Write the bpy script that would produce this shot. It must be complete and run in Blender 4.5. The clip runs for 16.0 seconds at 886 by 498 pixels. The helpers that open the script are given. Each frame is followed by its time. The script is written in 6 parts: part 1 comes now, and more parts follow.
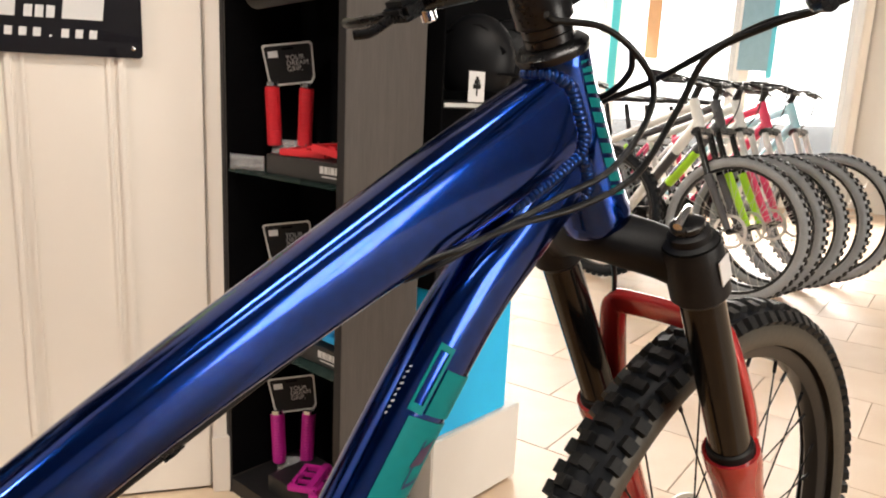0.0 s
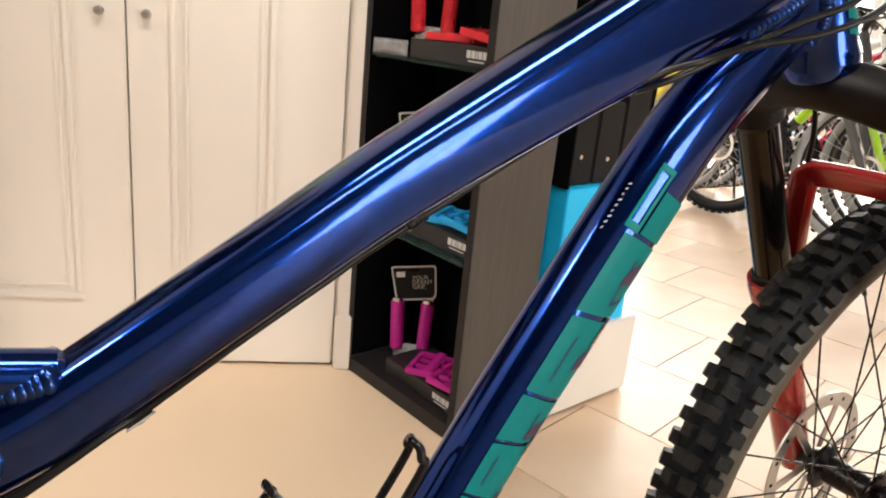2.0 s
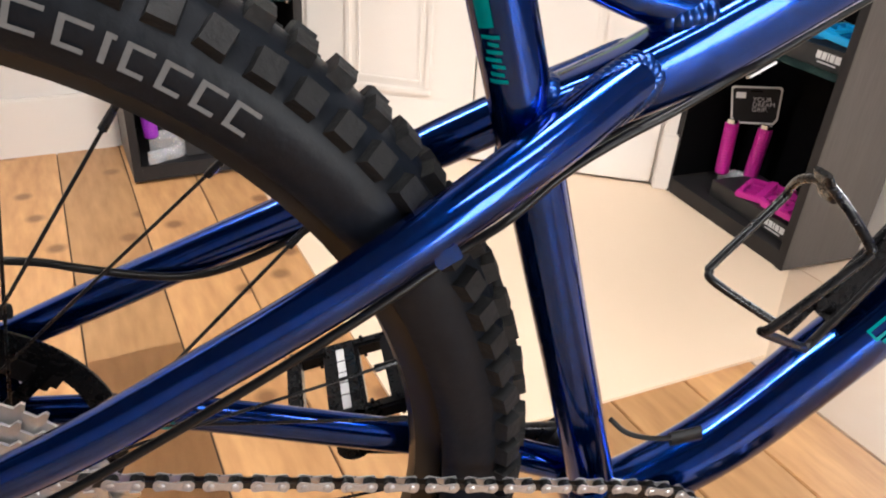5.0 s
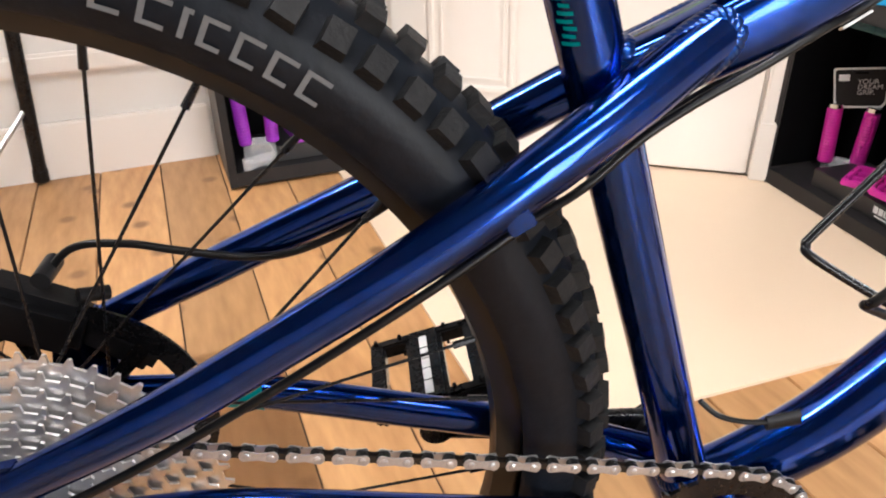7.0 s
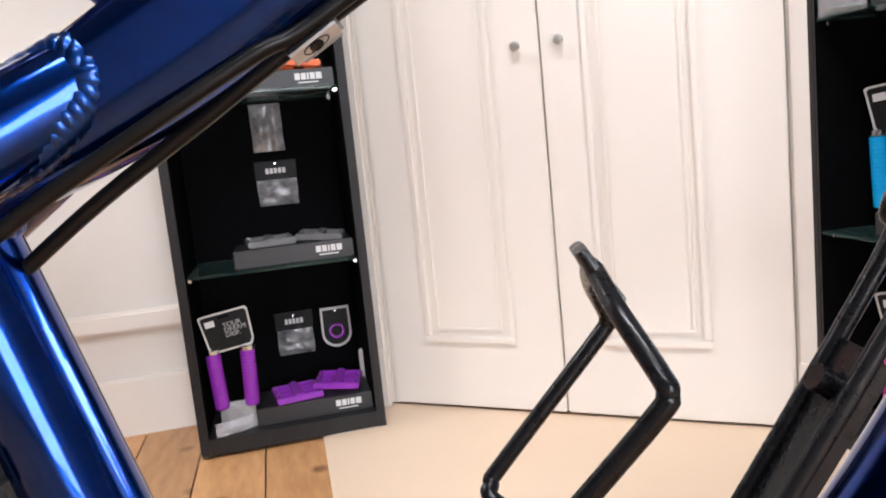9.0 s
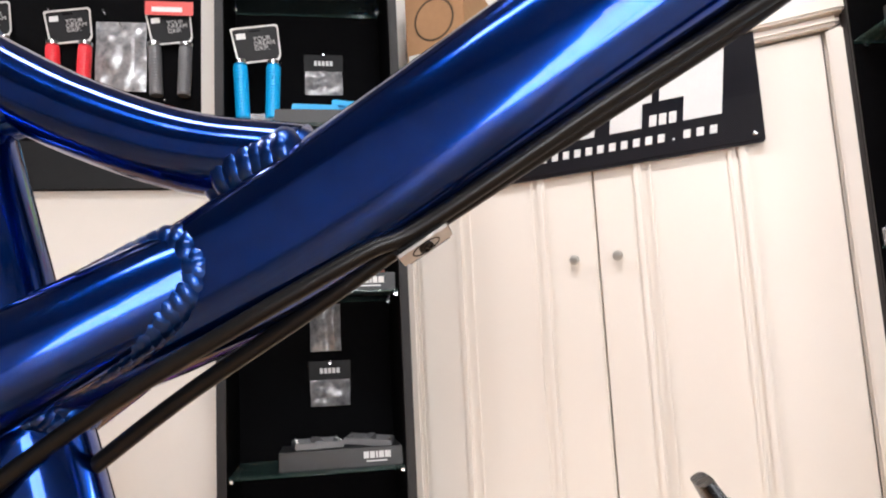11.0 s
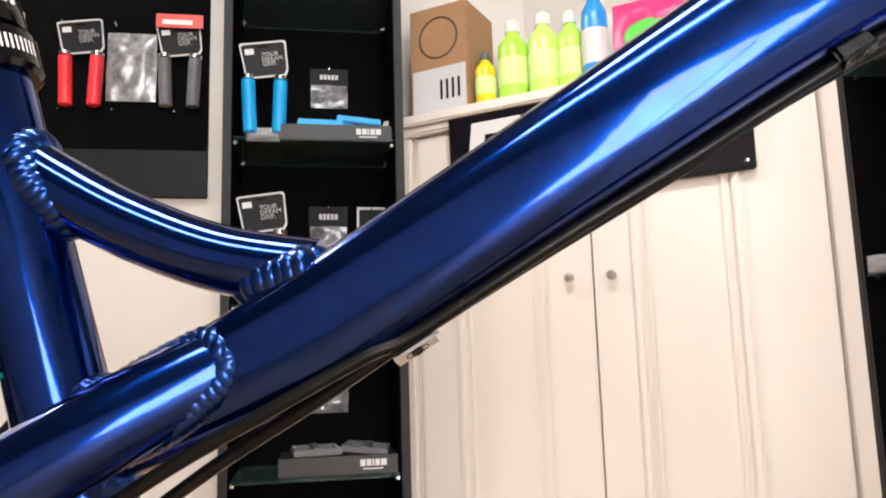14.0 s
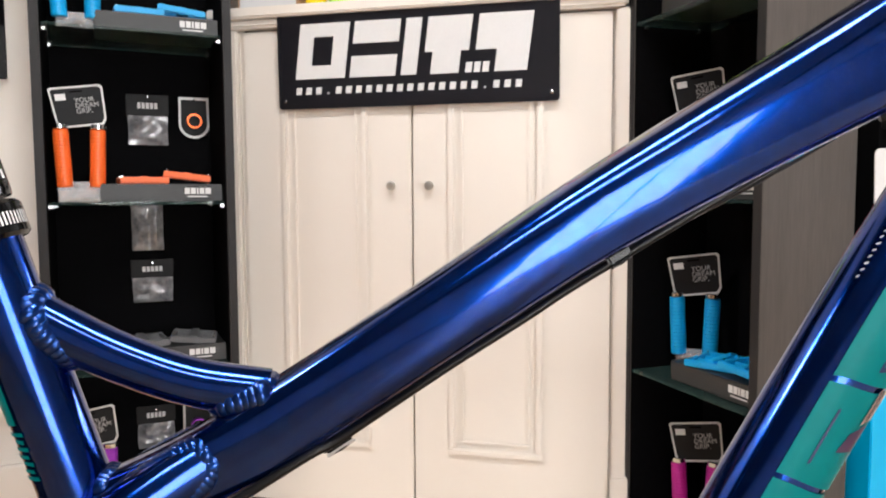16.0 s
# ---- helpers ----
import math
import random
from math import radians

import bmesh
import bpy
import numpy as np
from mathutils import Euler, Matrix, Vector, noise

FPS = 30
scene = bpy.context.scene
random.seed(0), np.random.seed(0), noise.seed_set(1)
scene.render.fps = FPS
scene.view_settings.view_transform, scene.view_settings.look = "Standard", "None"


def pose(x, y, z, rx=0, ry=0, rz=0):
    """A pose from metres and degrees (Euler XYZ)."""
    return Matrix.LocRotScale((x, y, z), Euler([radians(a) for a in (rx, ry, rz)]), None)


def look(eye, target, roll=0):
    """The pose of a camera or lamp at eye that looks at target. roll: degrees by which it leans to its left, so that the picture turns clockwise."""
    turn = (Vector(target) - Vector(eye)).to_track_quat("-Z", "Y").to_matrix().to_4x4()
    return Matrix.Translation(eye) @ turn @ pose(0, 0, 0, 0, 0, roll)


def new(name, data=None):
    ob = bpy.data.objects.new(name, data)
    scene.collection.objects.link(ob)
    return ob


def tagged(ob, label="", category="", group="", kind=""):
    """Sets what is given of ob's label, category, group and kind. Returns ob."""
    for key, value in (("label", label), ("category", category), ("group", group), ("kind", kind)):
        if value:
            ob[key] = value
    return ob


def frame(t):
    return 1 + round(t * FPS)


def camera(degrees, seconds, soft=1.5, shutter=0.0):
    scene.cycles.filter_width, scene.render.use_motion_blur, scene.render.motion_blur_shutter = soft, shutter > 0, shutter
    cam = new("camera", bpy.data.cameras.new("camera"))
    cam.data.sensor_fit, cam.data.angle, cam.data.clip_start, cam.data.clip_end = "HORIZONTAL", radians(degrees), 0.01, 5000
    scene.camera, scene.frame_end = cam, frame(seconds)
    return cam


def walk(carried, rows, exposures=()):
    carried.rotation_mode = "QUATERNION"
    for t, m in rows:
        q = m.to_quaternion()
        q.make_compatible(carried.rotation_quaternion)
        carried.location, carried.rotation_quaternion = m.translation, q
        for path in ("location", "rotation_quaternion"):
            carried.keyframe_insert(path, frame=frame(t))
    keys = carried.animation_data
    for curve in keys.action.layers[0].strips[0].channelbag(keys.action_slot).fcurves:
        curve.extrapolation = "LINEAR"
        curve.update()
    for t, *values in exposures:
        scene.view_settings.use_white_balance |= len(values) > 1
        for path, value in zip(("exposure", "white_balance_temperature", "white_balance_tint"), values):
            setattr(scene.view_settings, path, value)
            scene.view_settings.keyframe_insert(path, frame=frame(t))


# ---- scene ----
cam = camera(62.04, 16.0, 2.0)
PATH = [
    (0, (0.2499, 0.1893, 0.9194), (0.8092, 2.0630, 0.4996), 2.62),
    (0.5, (0.2259, 0.1931, 0.8938), (0.7387, 2.0781, 0.4650), 3.78),
    (1, (0.2052, 0.1915, 0.8692), (0.6594, 2.0776, 0.3831), 4.58),
    (1.5, (0.1845, 0.1956, 0.8500), (0.5795, 2.0779, 0.3014), 5.18),
    (2, (0.1643, 0.1897, 0.8307), (0.4950, 2.0670, 0.2255), 5.67),
    (2.5, (0.1340, 0.1741, 0.8132), (0.3684, 2.0437, 0.1427), 5.05),
    (3, (0.1017, 0.1646, 0.7979), (0.2499, 2.0217, 0.0705), 4.92),
    (3.5, (0.0796, 0.1599, 0.7825), (0.1415, 1.9976, -0.0043), 4.86),
    (4, (0.0473, 0.1472, 0.7661), (0.0042, 1.9524, -0.0938), 4.99),
    (4.5, (0.0144, 0.1306, 0.7432), (-0.1520, 1.8902, -0.1929), 3.89),
    (5, (-0.0185, 0.1160, 0.7272), (-0.2901, 1.8264, -0.2732), 3.98),
    (5.2, (-0.0295, 0.1057, 0.7227), (-0.3451, 1.8011, -0.2903), 3.34),
    (7.3, (0.0040, 0.1151, 0.7092), (-0.5353, 1.7699, -0.2762), -0.98),
    (7.5, (0.0445, 0.1410, 0.7116), (-0.5255, 1.7907, -0.2650), -0.95),
    (8, (0.1507, 0.2137, 0.7075), (-0.5763, 1.8978, -0.0894), -4.48),
    (8.5, (0.1908, 0.2970, 0.6480), (-0.6237, 2.0438, 0.1138), -5.93),
    (9, (0.1993, 0.3491, 0.5911), (-0.6513, 2.1386, 0.3188), -5.77),
    (9.5, (0.2023, 0.3417, 0.5873), (-0.6523, 2.1494, 0.5419), -5.07),
    (10, (0.1934, 0.3451, 0.5878), (-0.6765, 2.1412, 0.7196), -4.36),
    (12.5, (0.1745, 0.3629, 0.5999), (-0.8199, 2.0675, 0.9246), -1.20),
    (13, (0.1824, 0.3552, 0.6006), (-0.8035, 2.0668, 0.9146), -0.85),
    (13.5, (0.1949, 0.3434, 0.6066), (-0.7716, 2.0681, 0.9087), -0.60),
    (14, (0.2051, 0.3162, 0.6212), (-0.7256, 2.0629, 0.9091), -1.68),
    (14.5, (0.2253, 0.2707, 0.6601), (-0.6507, 2.0548, 0.8831), -1.54),
    (15, (0.2319, 0.2472, 0.6963), (-0.5272, 2.0928, 0.8286), -2.07),
    (15.5, (0.2282, 0.2010, 0.7286), (-0.3862, 2.1042, 0.7289), -1.67),
    (16, (0.2163, 0.1827, 0.7522), (-0.2417, 2.1241, 0.6072), -0.30),
]
walk(cam, [(t, look(eye, target, roll)) for t, eye, target, roll in PATH],
     [(0, -0.3, 6850, 10), (2.5, -0.1, 6750, 10), (4.5, 0.22, 6100, 10), (7.5, 0.34, 6000, 11), (9, 0.15, 5800, 12), (10, 0.14, 6050, 12), (13, 0.2, 6030, 11), (14.5, 0.09, 6350, 12), (16, 0.0, 6150, 10)])

# ---- world, daylight and lamps ----
world = bpy.data.worlds.new("world")
scene.world = world
world.use_nodes = True
wn = world.node_tree.nodes
sky = wn.new("ShaderNodeTexSky")
sky.sky_type = "NISHITA"
sky.sun_disc = False
sky.sun_elevation = radians(40)
sky.sun_rotation = radians(60)
world.node_tree.links.new(sky.outputs[0], wn["Background"].inputs[0])
wn["Background"].inputs[1].default_value = 0.15

sun = new("sun", bpy.data.lights.new("sun", "SUN"))
sun.data.energy = 2.5
sun.data.angle = radians(0.5)
sun.data.color = (1, 0.95, 0.88)
sun.matrix_world = look((8, 9, 8), (1, 2, 0))


def area(name, size, watts, eye, target, colour=(1, 1, 1)):
    lamp = new(name, bpy.data.lights.new(name, "AREA"))
    lamp.data.shape = "RECTANGLE"
    lamp.data.size, lamp.data.size_y = size
    lamp.data.energy = watts
    lamp.data.color = colour
    lamp.matrix_world = look(eye, target)
    return lamp


# daylight in the openings of the two shop windows, and the ceiling panel lamps
area("window_daylight", (4.6, 2.0), 490, (3.2, 5.75, 1.5), (1.6, 1.0, 0.7), (1.0, 0.97, 0.93))
area("street_window_daylight", (2.8, 2.4), 340, (4.35, -3.78, 1.25), (4.35, 1.5, 1.25), (1.0, 0.965, 0.91))
LAMPS = [(0.3, 0.2, 38), (0.6, -1.0, 24), (-2.3, 0.5, 60)]
for px, py, watts in LAMPS:
    area("ceiling_lamp_light", (1.3, 0.28), watts, (px, py, 2.6), (px, py, 0), (1, 0.95, 0.9))

# ---- materials ----


def material(name, colour, rough=0.5, metal=0.0, second=None, scale=40.0, bump=0.0, coat=0.0, mix=0.5, stretch=None,
             rough_var=0.0, coarse=0.0, coat_rough=0.03, random_tone=0.0, spec=0.5):
    """A surface with two scales of colour variation, uneven gloss and fine relief."""
    m = bpy.data.materials.new(name)
    m.use_nodes = True
    nodes, links = m.node_tree.nodes, m.node_tree.links
    b = nodes["Principled BSDF"]
    b.inputs["Base Color"].default_value = (*colour, 1)
    b.inputs["Roughness"].default_value = rough
    b.inputs["Metallic"].default_value = metal
    b.inputs["Coat Weight"].default_value = coat
    b.inputs["Coat Roughness"].default_value = coat_rough
    b.inputs["Specular IOR Level"].default_value = spec
    tc = nodes.new("ShaderNodeTexCoord")
    mp = nodes.new("ShaderNodeMapping")
    links.new(tc.outputs["Object"], mp.inputs[0])
    if stretch:
        mp.inputs["Scale"].default_value = stretch
    if second or bump or rough_var:
        fine = nodes.new("ShaderNodeTexNoise")
        fine.inputs["Scale"].default_value = scale
        fine.inputs["Detail"].default_value = 6
        links.new(mp.outputs[0], fine.inputs[0])
        big = nodes.new("ShaderNodeTexNoise")
        big.inputs["Scale"].default_value = scale / 9
        big.inputs["Detail"].default_value = 3
        links.new(mp.outputs[0], big.inputs[0])
        both = nodes.new("ShaderNodeMix")
        both.inputs[0].default_value = mix
        links.new(fine.outputs[0], both.inputs[2])
        links.new(big.outputs[0], both.inputs[3])
        ramp = nodes.new("ShaderNodeMapRange")
        ramp.inputs[1].default_value, ramp.inputs[2].default_value = 0.3, 0.7
        links.new(both.outputs[0], ramp.inputs[0])
        if second:
            col = nodes.new("ShaderNodeMix")
            col.data_type = "RGBA"
            col.inputs[6].default_value = (*colour, 1)
            col.inputs[7].default_value = (*second, 1)
            links.new(ramp.outputs[0], col.inputs[0])
            last = col.outputs[2]
            if random_tone:
                info = nodes.new("ShaderNodeObjectInfo")
                tone = nodes.new("ShaderNodeMapRange")
                tone.inputs[3].default_value, tone.inputs[4].default_value = 1 - random_tone, 1 + random_tone
                links.new(info.outputs["Random"], tone.inputs[0])
                mul = nodes.new("ShaderNodeMix")
                mul.data_type, mul.blend_type = "RGBA", "MULTIPLY"
                mul.inputs[0].default_value = 1
                links.new(last, mul.inputs[6])
                links.new(tone.outputs[0], mul.inputs[7])
                last = mul.outputs[2]
            links.new(last, b.inputs["Base Color"])
        if rough_var:
            rr = nodes.new("ShaderNodeMapRange")
            rr.inputs[3].default_value, rr.inputs[4].default_value = max(0, rough - rough_var), min(1, rough + rough_var)
            links.new(both.outputs[0], rr.inputs[0])
            links.new(rr.outputs[0], b.inputs["Roughness"])
        if bump:
            bp = nodes.new("ShaderNodeBump")
            bp.inputs["Strength"].default_value = bump
            bp.inputs["Distance"].default_value = 0.002
            links.new(fine.outputs[0], bp.inputs["Height"])
            links.new(bp.outputs[0], b.inputs["Normal"])
    return m


def glow(name, colour, strength):
    m = material(name, colour)
    b = m.node_tree.nodes["Principled BSDF"]
    b.inputs["Emission Color"].default_value = (*colour, 1)
    b.inputs["Emission Strength"].default_value = strength
    return m


def clear(name, colour=(1, 1, 1), rough=0.02, share=0.8):
    """Thin clear film: mostly see-through, with a glossy face."""
    m = bpy.data.materials.new(name)
    m.use_nodes = True
    nodes, links = m.node_tree.nodes, m.node_tree.links
    b = nodes["Principled BSDF"]
    b.inputs["Base Color"].default_value = (*colour, 1)
    b.inputs["Roughness"].default_value = rough
    b.inputs["Alpha"].default_value = 1 - share
    return m


PAINT = material("metallic_blue_paint", (0.001, 0.027, 0.195), 0.15, 0.97, (0.002, 0.039, 0.265), 900, 0.0, 0.55, 0.85, coat_rough=0.01)


def add_ripple(m, scale, strength):
    """A slow unevenness of the lacquer, which breaks the edges of reflections."""
    nodes, links = m.node_tree.nodes, m.node_tree.links
    tc, wave, bp = nodes.new("ShaderNodeTexCoord"), nodes.new("ShaderNodeTexNoise"), nodes.new("ShaderNodeBump")
    wave.inputs["Scale"].default_value, wave.inputs["Detail"].default_value = scale, 2.5
    bp.inputs["Strength"].default_value, bp.inputs["Distance"].default_value = strength, 0.002
    links.new(tc.outputs["Object"], wave.inputs[0])
    links.new(wave.outputs[0], bp.inputs["Height"])
    for name in ("Normal", "Coat Normal"):
        links.new(bp.outputs[0], nodes["Principled BSDF"].inputs[name])


add_ripple(PAINT, 26, 0.1)
WELD = material("painted_weld", (0.004, 0.034, 0.18), 0.28, 0.95, (0.006, 0.044, 0.23), 600, 0.1, 0.45)
TEAL = material("teal_decal", (0.0, 0.16, 0.168), 0.4, 0.0, (0.0, 0.192, 0.2), 120, 0, 0.0, spec=0.1)
TEAL_LINE = material("dark_decal_line", (0.008, 0.015, 0.07), 0.4, 0.1, (0.012, 0.02, 0.1), 200)
PLUM = material("plum_decal", (0.045, 0.02, 0.06), 0.4, 0.1, (0.06, 0.03, 0.08), 200)
SILVER_GLINT = material("silver_floor_glint", (0.6, 0.6, 0.62), 0.25, 0.9, (0.5, 0.5, 0.55), 200)
BLACK = material("satin_black_metal", (0.006, 0.006, 0.007), 0.28, 0.3, (0.009, 0.009, 0.01), 300, 0.05, 0.12, rough_var=0.08, spec=0.3)
MATT = material("matt_black_casting", (0.006, 0.006, 0.007), 0.45, 0.0, (0.009, 0.009, 0.01), 400, 0.1, spec=0.2)
GLOSSBLACK = material("anodised_black_tube", (0.005, 0.005, 0.005), 0.14, 0.3, (0.008, 0.007, 0.007), 200, 0, 0.25, spec=0.3)
RUBBER = material("tyre_rubber", (0.004, 0.005, 0.0072), 0.4, 0, (0.008, 0.0098, 0.0135), 180, 0.2, rough_var=0.12, spec=0.13)
# black rubber tinted tan to stand for window light grazing the front tyre
TAN_SHEEN = material("tan_sheen_sidewall", (0.042, 0.037, 0.029), 0.45, 0, (0.075, 0.066, 0.051), 120, 0.15, rough_var=0.1, spec=0.35)
KNOB = material("tread_rubber", (0.0065, 0.0068, 0.0075), 0.55, 0, (0.016, 0.0159, 0.016), 220, 0.4, rough_var=0.1, spec=0.22)
LETTER = material("pale_tyre_print", (0.075, 0.077, 0.08), 0.6, 0, (0.11, 0.112, 0.115), 200, 0.1)
RIM = material("black_rim", (0.02, 0.02, 0.02), 0.3, 0.6, (0.02, 0.02, 0.02), 200)
HOSE = material("black_cable_hose", (0.004, 0.004, 0.0045), 0.3, 0, (0.007, 0.007, 0.007), 300, 0.05, spec=0.22)
STEEL = material("nickel_steel", (0.74, 0.73, 0.72), 0.33, 0.85, (0.58, 0.57, 0.56), 300, 0.1, rough_var=0.1)
CHAINSTEEL = material("polished_chain_plate", (0.5, 0.5, 0.51), 0.3, 0.7, (0.36, 0.36, 0.37), 350, 0.15, rough_var=0.12)
DARKSTEEL = material("dark_inner_link", (0.05, 0.048, 0.045), 0.35, 0.9, (0.03, 0.03, 0.03), 300, 0.1)
CHROME = material("bright_metal", (0.72, 0.71, 0.7), 0.18, 1.0, (0.6, 0.6, 0.6), 300, 0.05)
RED = material("red_fork_paint", (0.36, 0.012, 0.014), 0.25, 0.25, (0.42, 0.018, 0.02), 400, 0, 1.0)
WHITE_PRINT = material("white_print", (0.7, 0.7, 0.7), 0.5, 0, (0.66, 0.66, 0.66), 200)
CREAM = material("cream_gloss_paint", (0.82, 0.765, 0.7), 0.42, 0, (0.79, 0.73, 0.66), 7, 0.06, mix=0.7, rough_var=0.1)
WALLPAINT = material("off_white_wall_paint", (0.76, 0.72, 0.67), 0.65, 0, (0.7, 0.66, 0.6), 9, 0.12, mix=0.6)
DARKWALL = material("dark_grey_wall_paint", (0.09, 0.09, 0.1), 0.7, 0, (0.07, 0.07, 0.08), 9, 0.1)
MIDWALL = material("mid_grey_wall_paint", (0.36, 0.36, 0.37), 0.7, 0, (0.31, 0.31, 0.32), 9, 0.1)
CEIL = material("ceiling_paint", (0.13, 0.13, 0.135), 0.8, 0, (0.11, 0.11, 0.115), 14, 0.1)
INSIDE = material("black_cabinet_lining", (0.003, 0.003, 0.0035), 0.9, 0, (0.0045, 0.0045, 0.005), 80, 0.05, spec=0.03)
OAK = material("grey_brown_oak_veneer", (0.085, 0.073, 0.066), 0.55, 0, (0.058, 0.05, 0.045), 30, 0.15, stretch=(14, 14, 0.7), mix=0.35)
EDGE = material("dark_cabinet_edge", (0.012, 0.011, 0.012), 0.5, 0, (0.02, 0.018, 0.018), 60, 0.05, stretch=(6, 6, 0.6), spec=0.3)
PLY = material("pale_varnished_sheet", (0.84, 0.66, 0.48), 0.4, 0, (0.78, 0.595, 0.42), 5, 0.04, mix=0.75, rough_var=0.1)
PLANK = material("worn_orange_plank", (0.68, 0.385, 0.165), 0.42, 0, (0.37, 0.18, 0.068), 12, 0.3, stretch=(1, 5, 5), mix=0.6, rough_var=0.15, random_tone=0.25)


def add_knots(m, scale, size, colour):
    """Dark round knots, set differently in every board."""
    nodes, links = m.node_tree.nodes, m.node_tree.links
    base = nodes["Principled BSDF"].inputs["Base Color"]
    before = base.links[0].from_socket
    tc, info = nodes.new("ShaderNodeTexCoord"), nodes.new("ShaderNodeObjectInfo")
    shift = nodes.new("ShaderNodeVectorMath")
    shift.operation = "MULTIPLY_ADD"
    links.new(info.outputs["Random"], shift.inputs[0])
    shift.inputs[1].default_value = (37, 19, 0)
    links.new(tc.outputs["Object"], shift.inputs[2])
    cell = nodes.new("ShaderNodeTexVoronoi")
    cell.voronoi_dimensions = "2D"
    cell.inputs["Scale"].default_value = scale
    links.new(shift.outputs[0], cell.inputs["Vector"])
    edge = nodes.new("ShaderNodeMapRange")
    edge.inputs[1].default_value, edge.inputs[2].default_value = size, size * 2.4
    edge.inputs[3].default_value, edge.inputs[4].default_value = 0.85, 0
    links.new(cell.outputs["Distance"], edge.inputs[0])
    mixer = nodes.new("ShaderNodeMix")
    mixer.data_type = "RGBA"
    links.new(edge.outputs[0], mixer.inputs[0])
    links.new(before, mixer.inputs[6])
    mixer.inputs[7].default_value = (*colour, 1)
    links.new(mixer.outputs[2], base)


add_knots(PLANK, 5.5, 0.05, (0.2, 0.09, 0.035))
GAP = material("dark_floor_gap", (0.05, 0.03, 0.018), 0.9, 0, (0.08, 0.05, 0.03), 60)
TILE = material("cream_floor_tile", (0.6, 0.4, 0.25), 0.36, 0, (0.8, 0.67, 0.53), 6, 0.05, mix=0.75, rough_var=0.1, random_tone=0.1)
GROUT = material("warm_grout", (0.62, 0.45, 0.31), 0.9, 0, (0.7, 0.54, 0.4), 80, 0.2)
SIGNBLACK = material("gloss_black_sign", (0.004, 0.004, 0.007), 0.2, 0, (0.006, 0.006, 0.01), 60, 0, 0.5)
GLASS = clear("shelf_glass", (0.05, 0.1, 0.09), 0.04, 0.7)
PANE = clear("window_glass", (0.9, 0.95, 0.95), 0.02, 0.9)
FILM = clear("clear_packaging", (0.9, 0.9, 0.92), 0.12, 0.72)
CARDBLACK = material("black_card", (0.006, 0.006, 0.007), 0.5, 0, (0.009, 0.009, 0.01), 200, spec=0.2)
CLEAREDGE = material("milky_plastic_rim", (0.52, 0.52, 0.5), 0.25, 0, (0.62, 0.62, 0.6), 200)
CARTON = material("brown_cardboard", (0.42, 0.24, 0.12), 0.75, 0, (0.36, 0.2, 0.1), 60, 0.1)
BOXDARK = material("charcoal_product_box", (0.014, 0.014, 0.015), 0.42, 0, (0.02, 0.02, 0.021), 90)
BLUEPANEL = material("bright_blue_panel", (0.0, 0.52, 0.95), 0.5, 0, (0.0, 0.48, 0.9), 8, 0.03)
CONCRETE = material("grey_pavement", (0.4, 0.39, 0.37), 0.9, 0, (0.33, 0.32, 0.3), 8, 0.2)
FOLIAGE = material("hedge_green", (0.05, 0.1, 0.03), 0.8, 0, (0.09, 0.15, 0.05), 14, 0.5)
LAMP = glow("lit_lamp_panel", (1.0, 0.93, 0.84), 3.0)
SKYGLOW = glow("bright_overcast_backdrop", (0.97, 0.98, 1.0), 4.0)
CLIPFACE = material("brushed_clip_face", (0.62, 0.61, 0.6), 0.42, 0.75, (0.5, 0.49, 0.48), 500, 0.1, rough_var=0.1)
SATIN = material("satin_nickel", (0.62, 0.6, 0.56), 0.38, 0.9, (0.52, 0.5, 0.46), 200, 0.1)
_plastics = {}


def plastic(colour, rough=0.38, metal=0.0):
    key = (colour, rough, metal)
    if key not in _plastics:
        light = tuple(min(1, c * 1.18 + 0.004) for c in colour)
        _plastics[key] = material("coloured_plastic", colour, rough, metal, light, 150, 0.08)
    return _plastics[key]


# ---- mesh helpers ----


def finish(name, bm, mat, parent=None, label="", smooth=True, m=None, angle=40):
    me = bpy.data.meshes.new(name)
    bmesh.ops.recalc_face_normals(bm, faces=bm.faces)
    bm.to_mesh(me)
    bm.free()
    me.materials.append(mat)
    if smooth:
        me.polygons.foreach_set("use_smooth", [True] * len(me.polygons))
        me.set_sharp_from_angle(angle=radians(angle))
    ob = new(name, me)
    if parent is not None:
        ob.parent = parent
    if m is not None:
        ob.matrix_basis = m
    if label:
        ob["label"] = label
    return ob


def part(name, bm, mat, parent, label="", m=None, smooth=True, angle=40):
    return finish(name, bm, mat, parent, label, smooth, m, angle)


def thing(name, m, label, category, group="", kind=""):
    ob = new(name)
    ob.empty_display_size = 0.05
    ob.matrix_basis = m
    return tagged(ob, label, category, group, kind)


def box(bm, lo, hi, bevel=0.0, m=None):
    c = [(a + b) / 2 for a, b in zip(lo, hi)]
    d = [abs(b - a) for a, b in zip(lo, hi)]
    got = bmesh.ops.create_cube(bm, size=1, matrix=Matrix.Translation(c) @ Matrix.Diagonal((*d, 1)))["verts"]
    if bevel:
        edges = {e for v in got for e in v.link_edges}
        out = bmesh.ops.bevel(bm, geom=list(edges), offset=bevel, segments=2, affect="EDGES")
        got = list({v for f in out["faces"] for v in f.verts} | {v for v in got if v.is_valid})
    if m is not None:
        seen, todo = set(got), list(got)
        while todo:
            for e in todo.pop().link_edges:
                for v in e.verts:
                    if v not in seen:
                        seen.add(v)
                        todo.append(v)
        bmesh.ops.transform(bm, matrix=m, verts=list(seen))
    return bm


def boxed(lo, hi, bevel=0.0, m=None):
    return box(bmesh.new(), lo, hi, bevel, m)


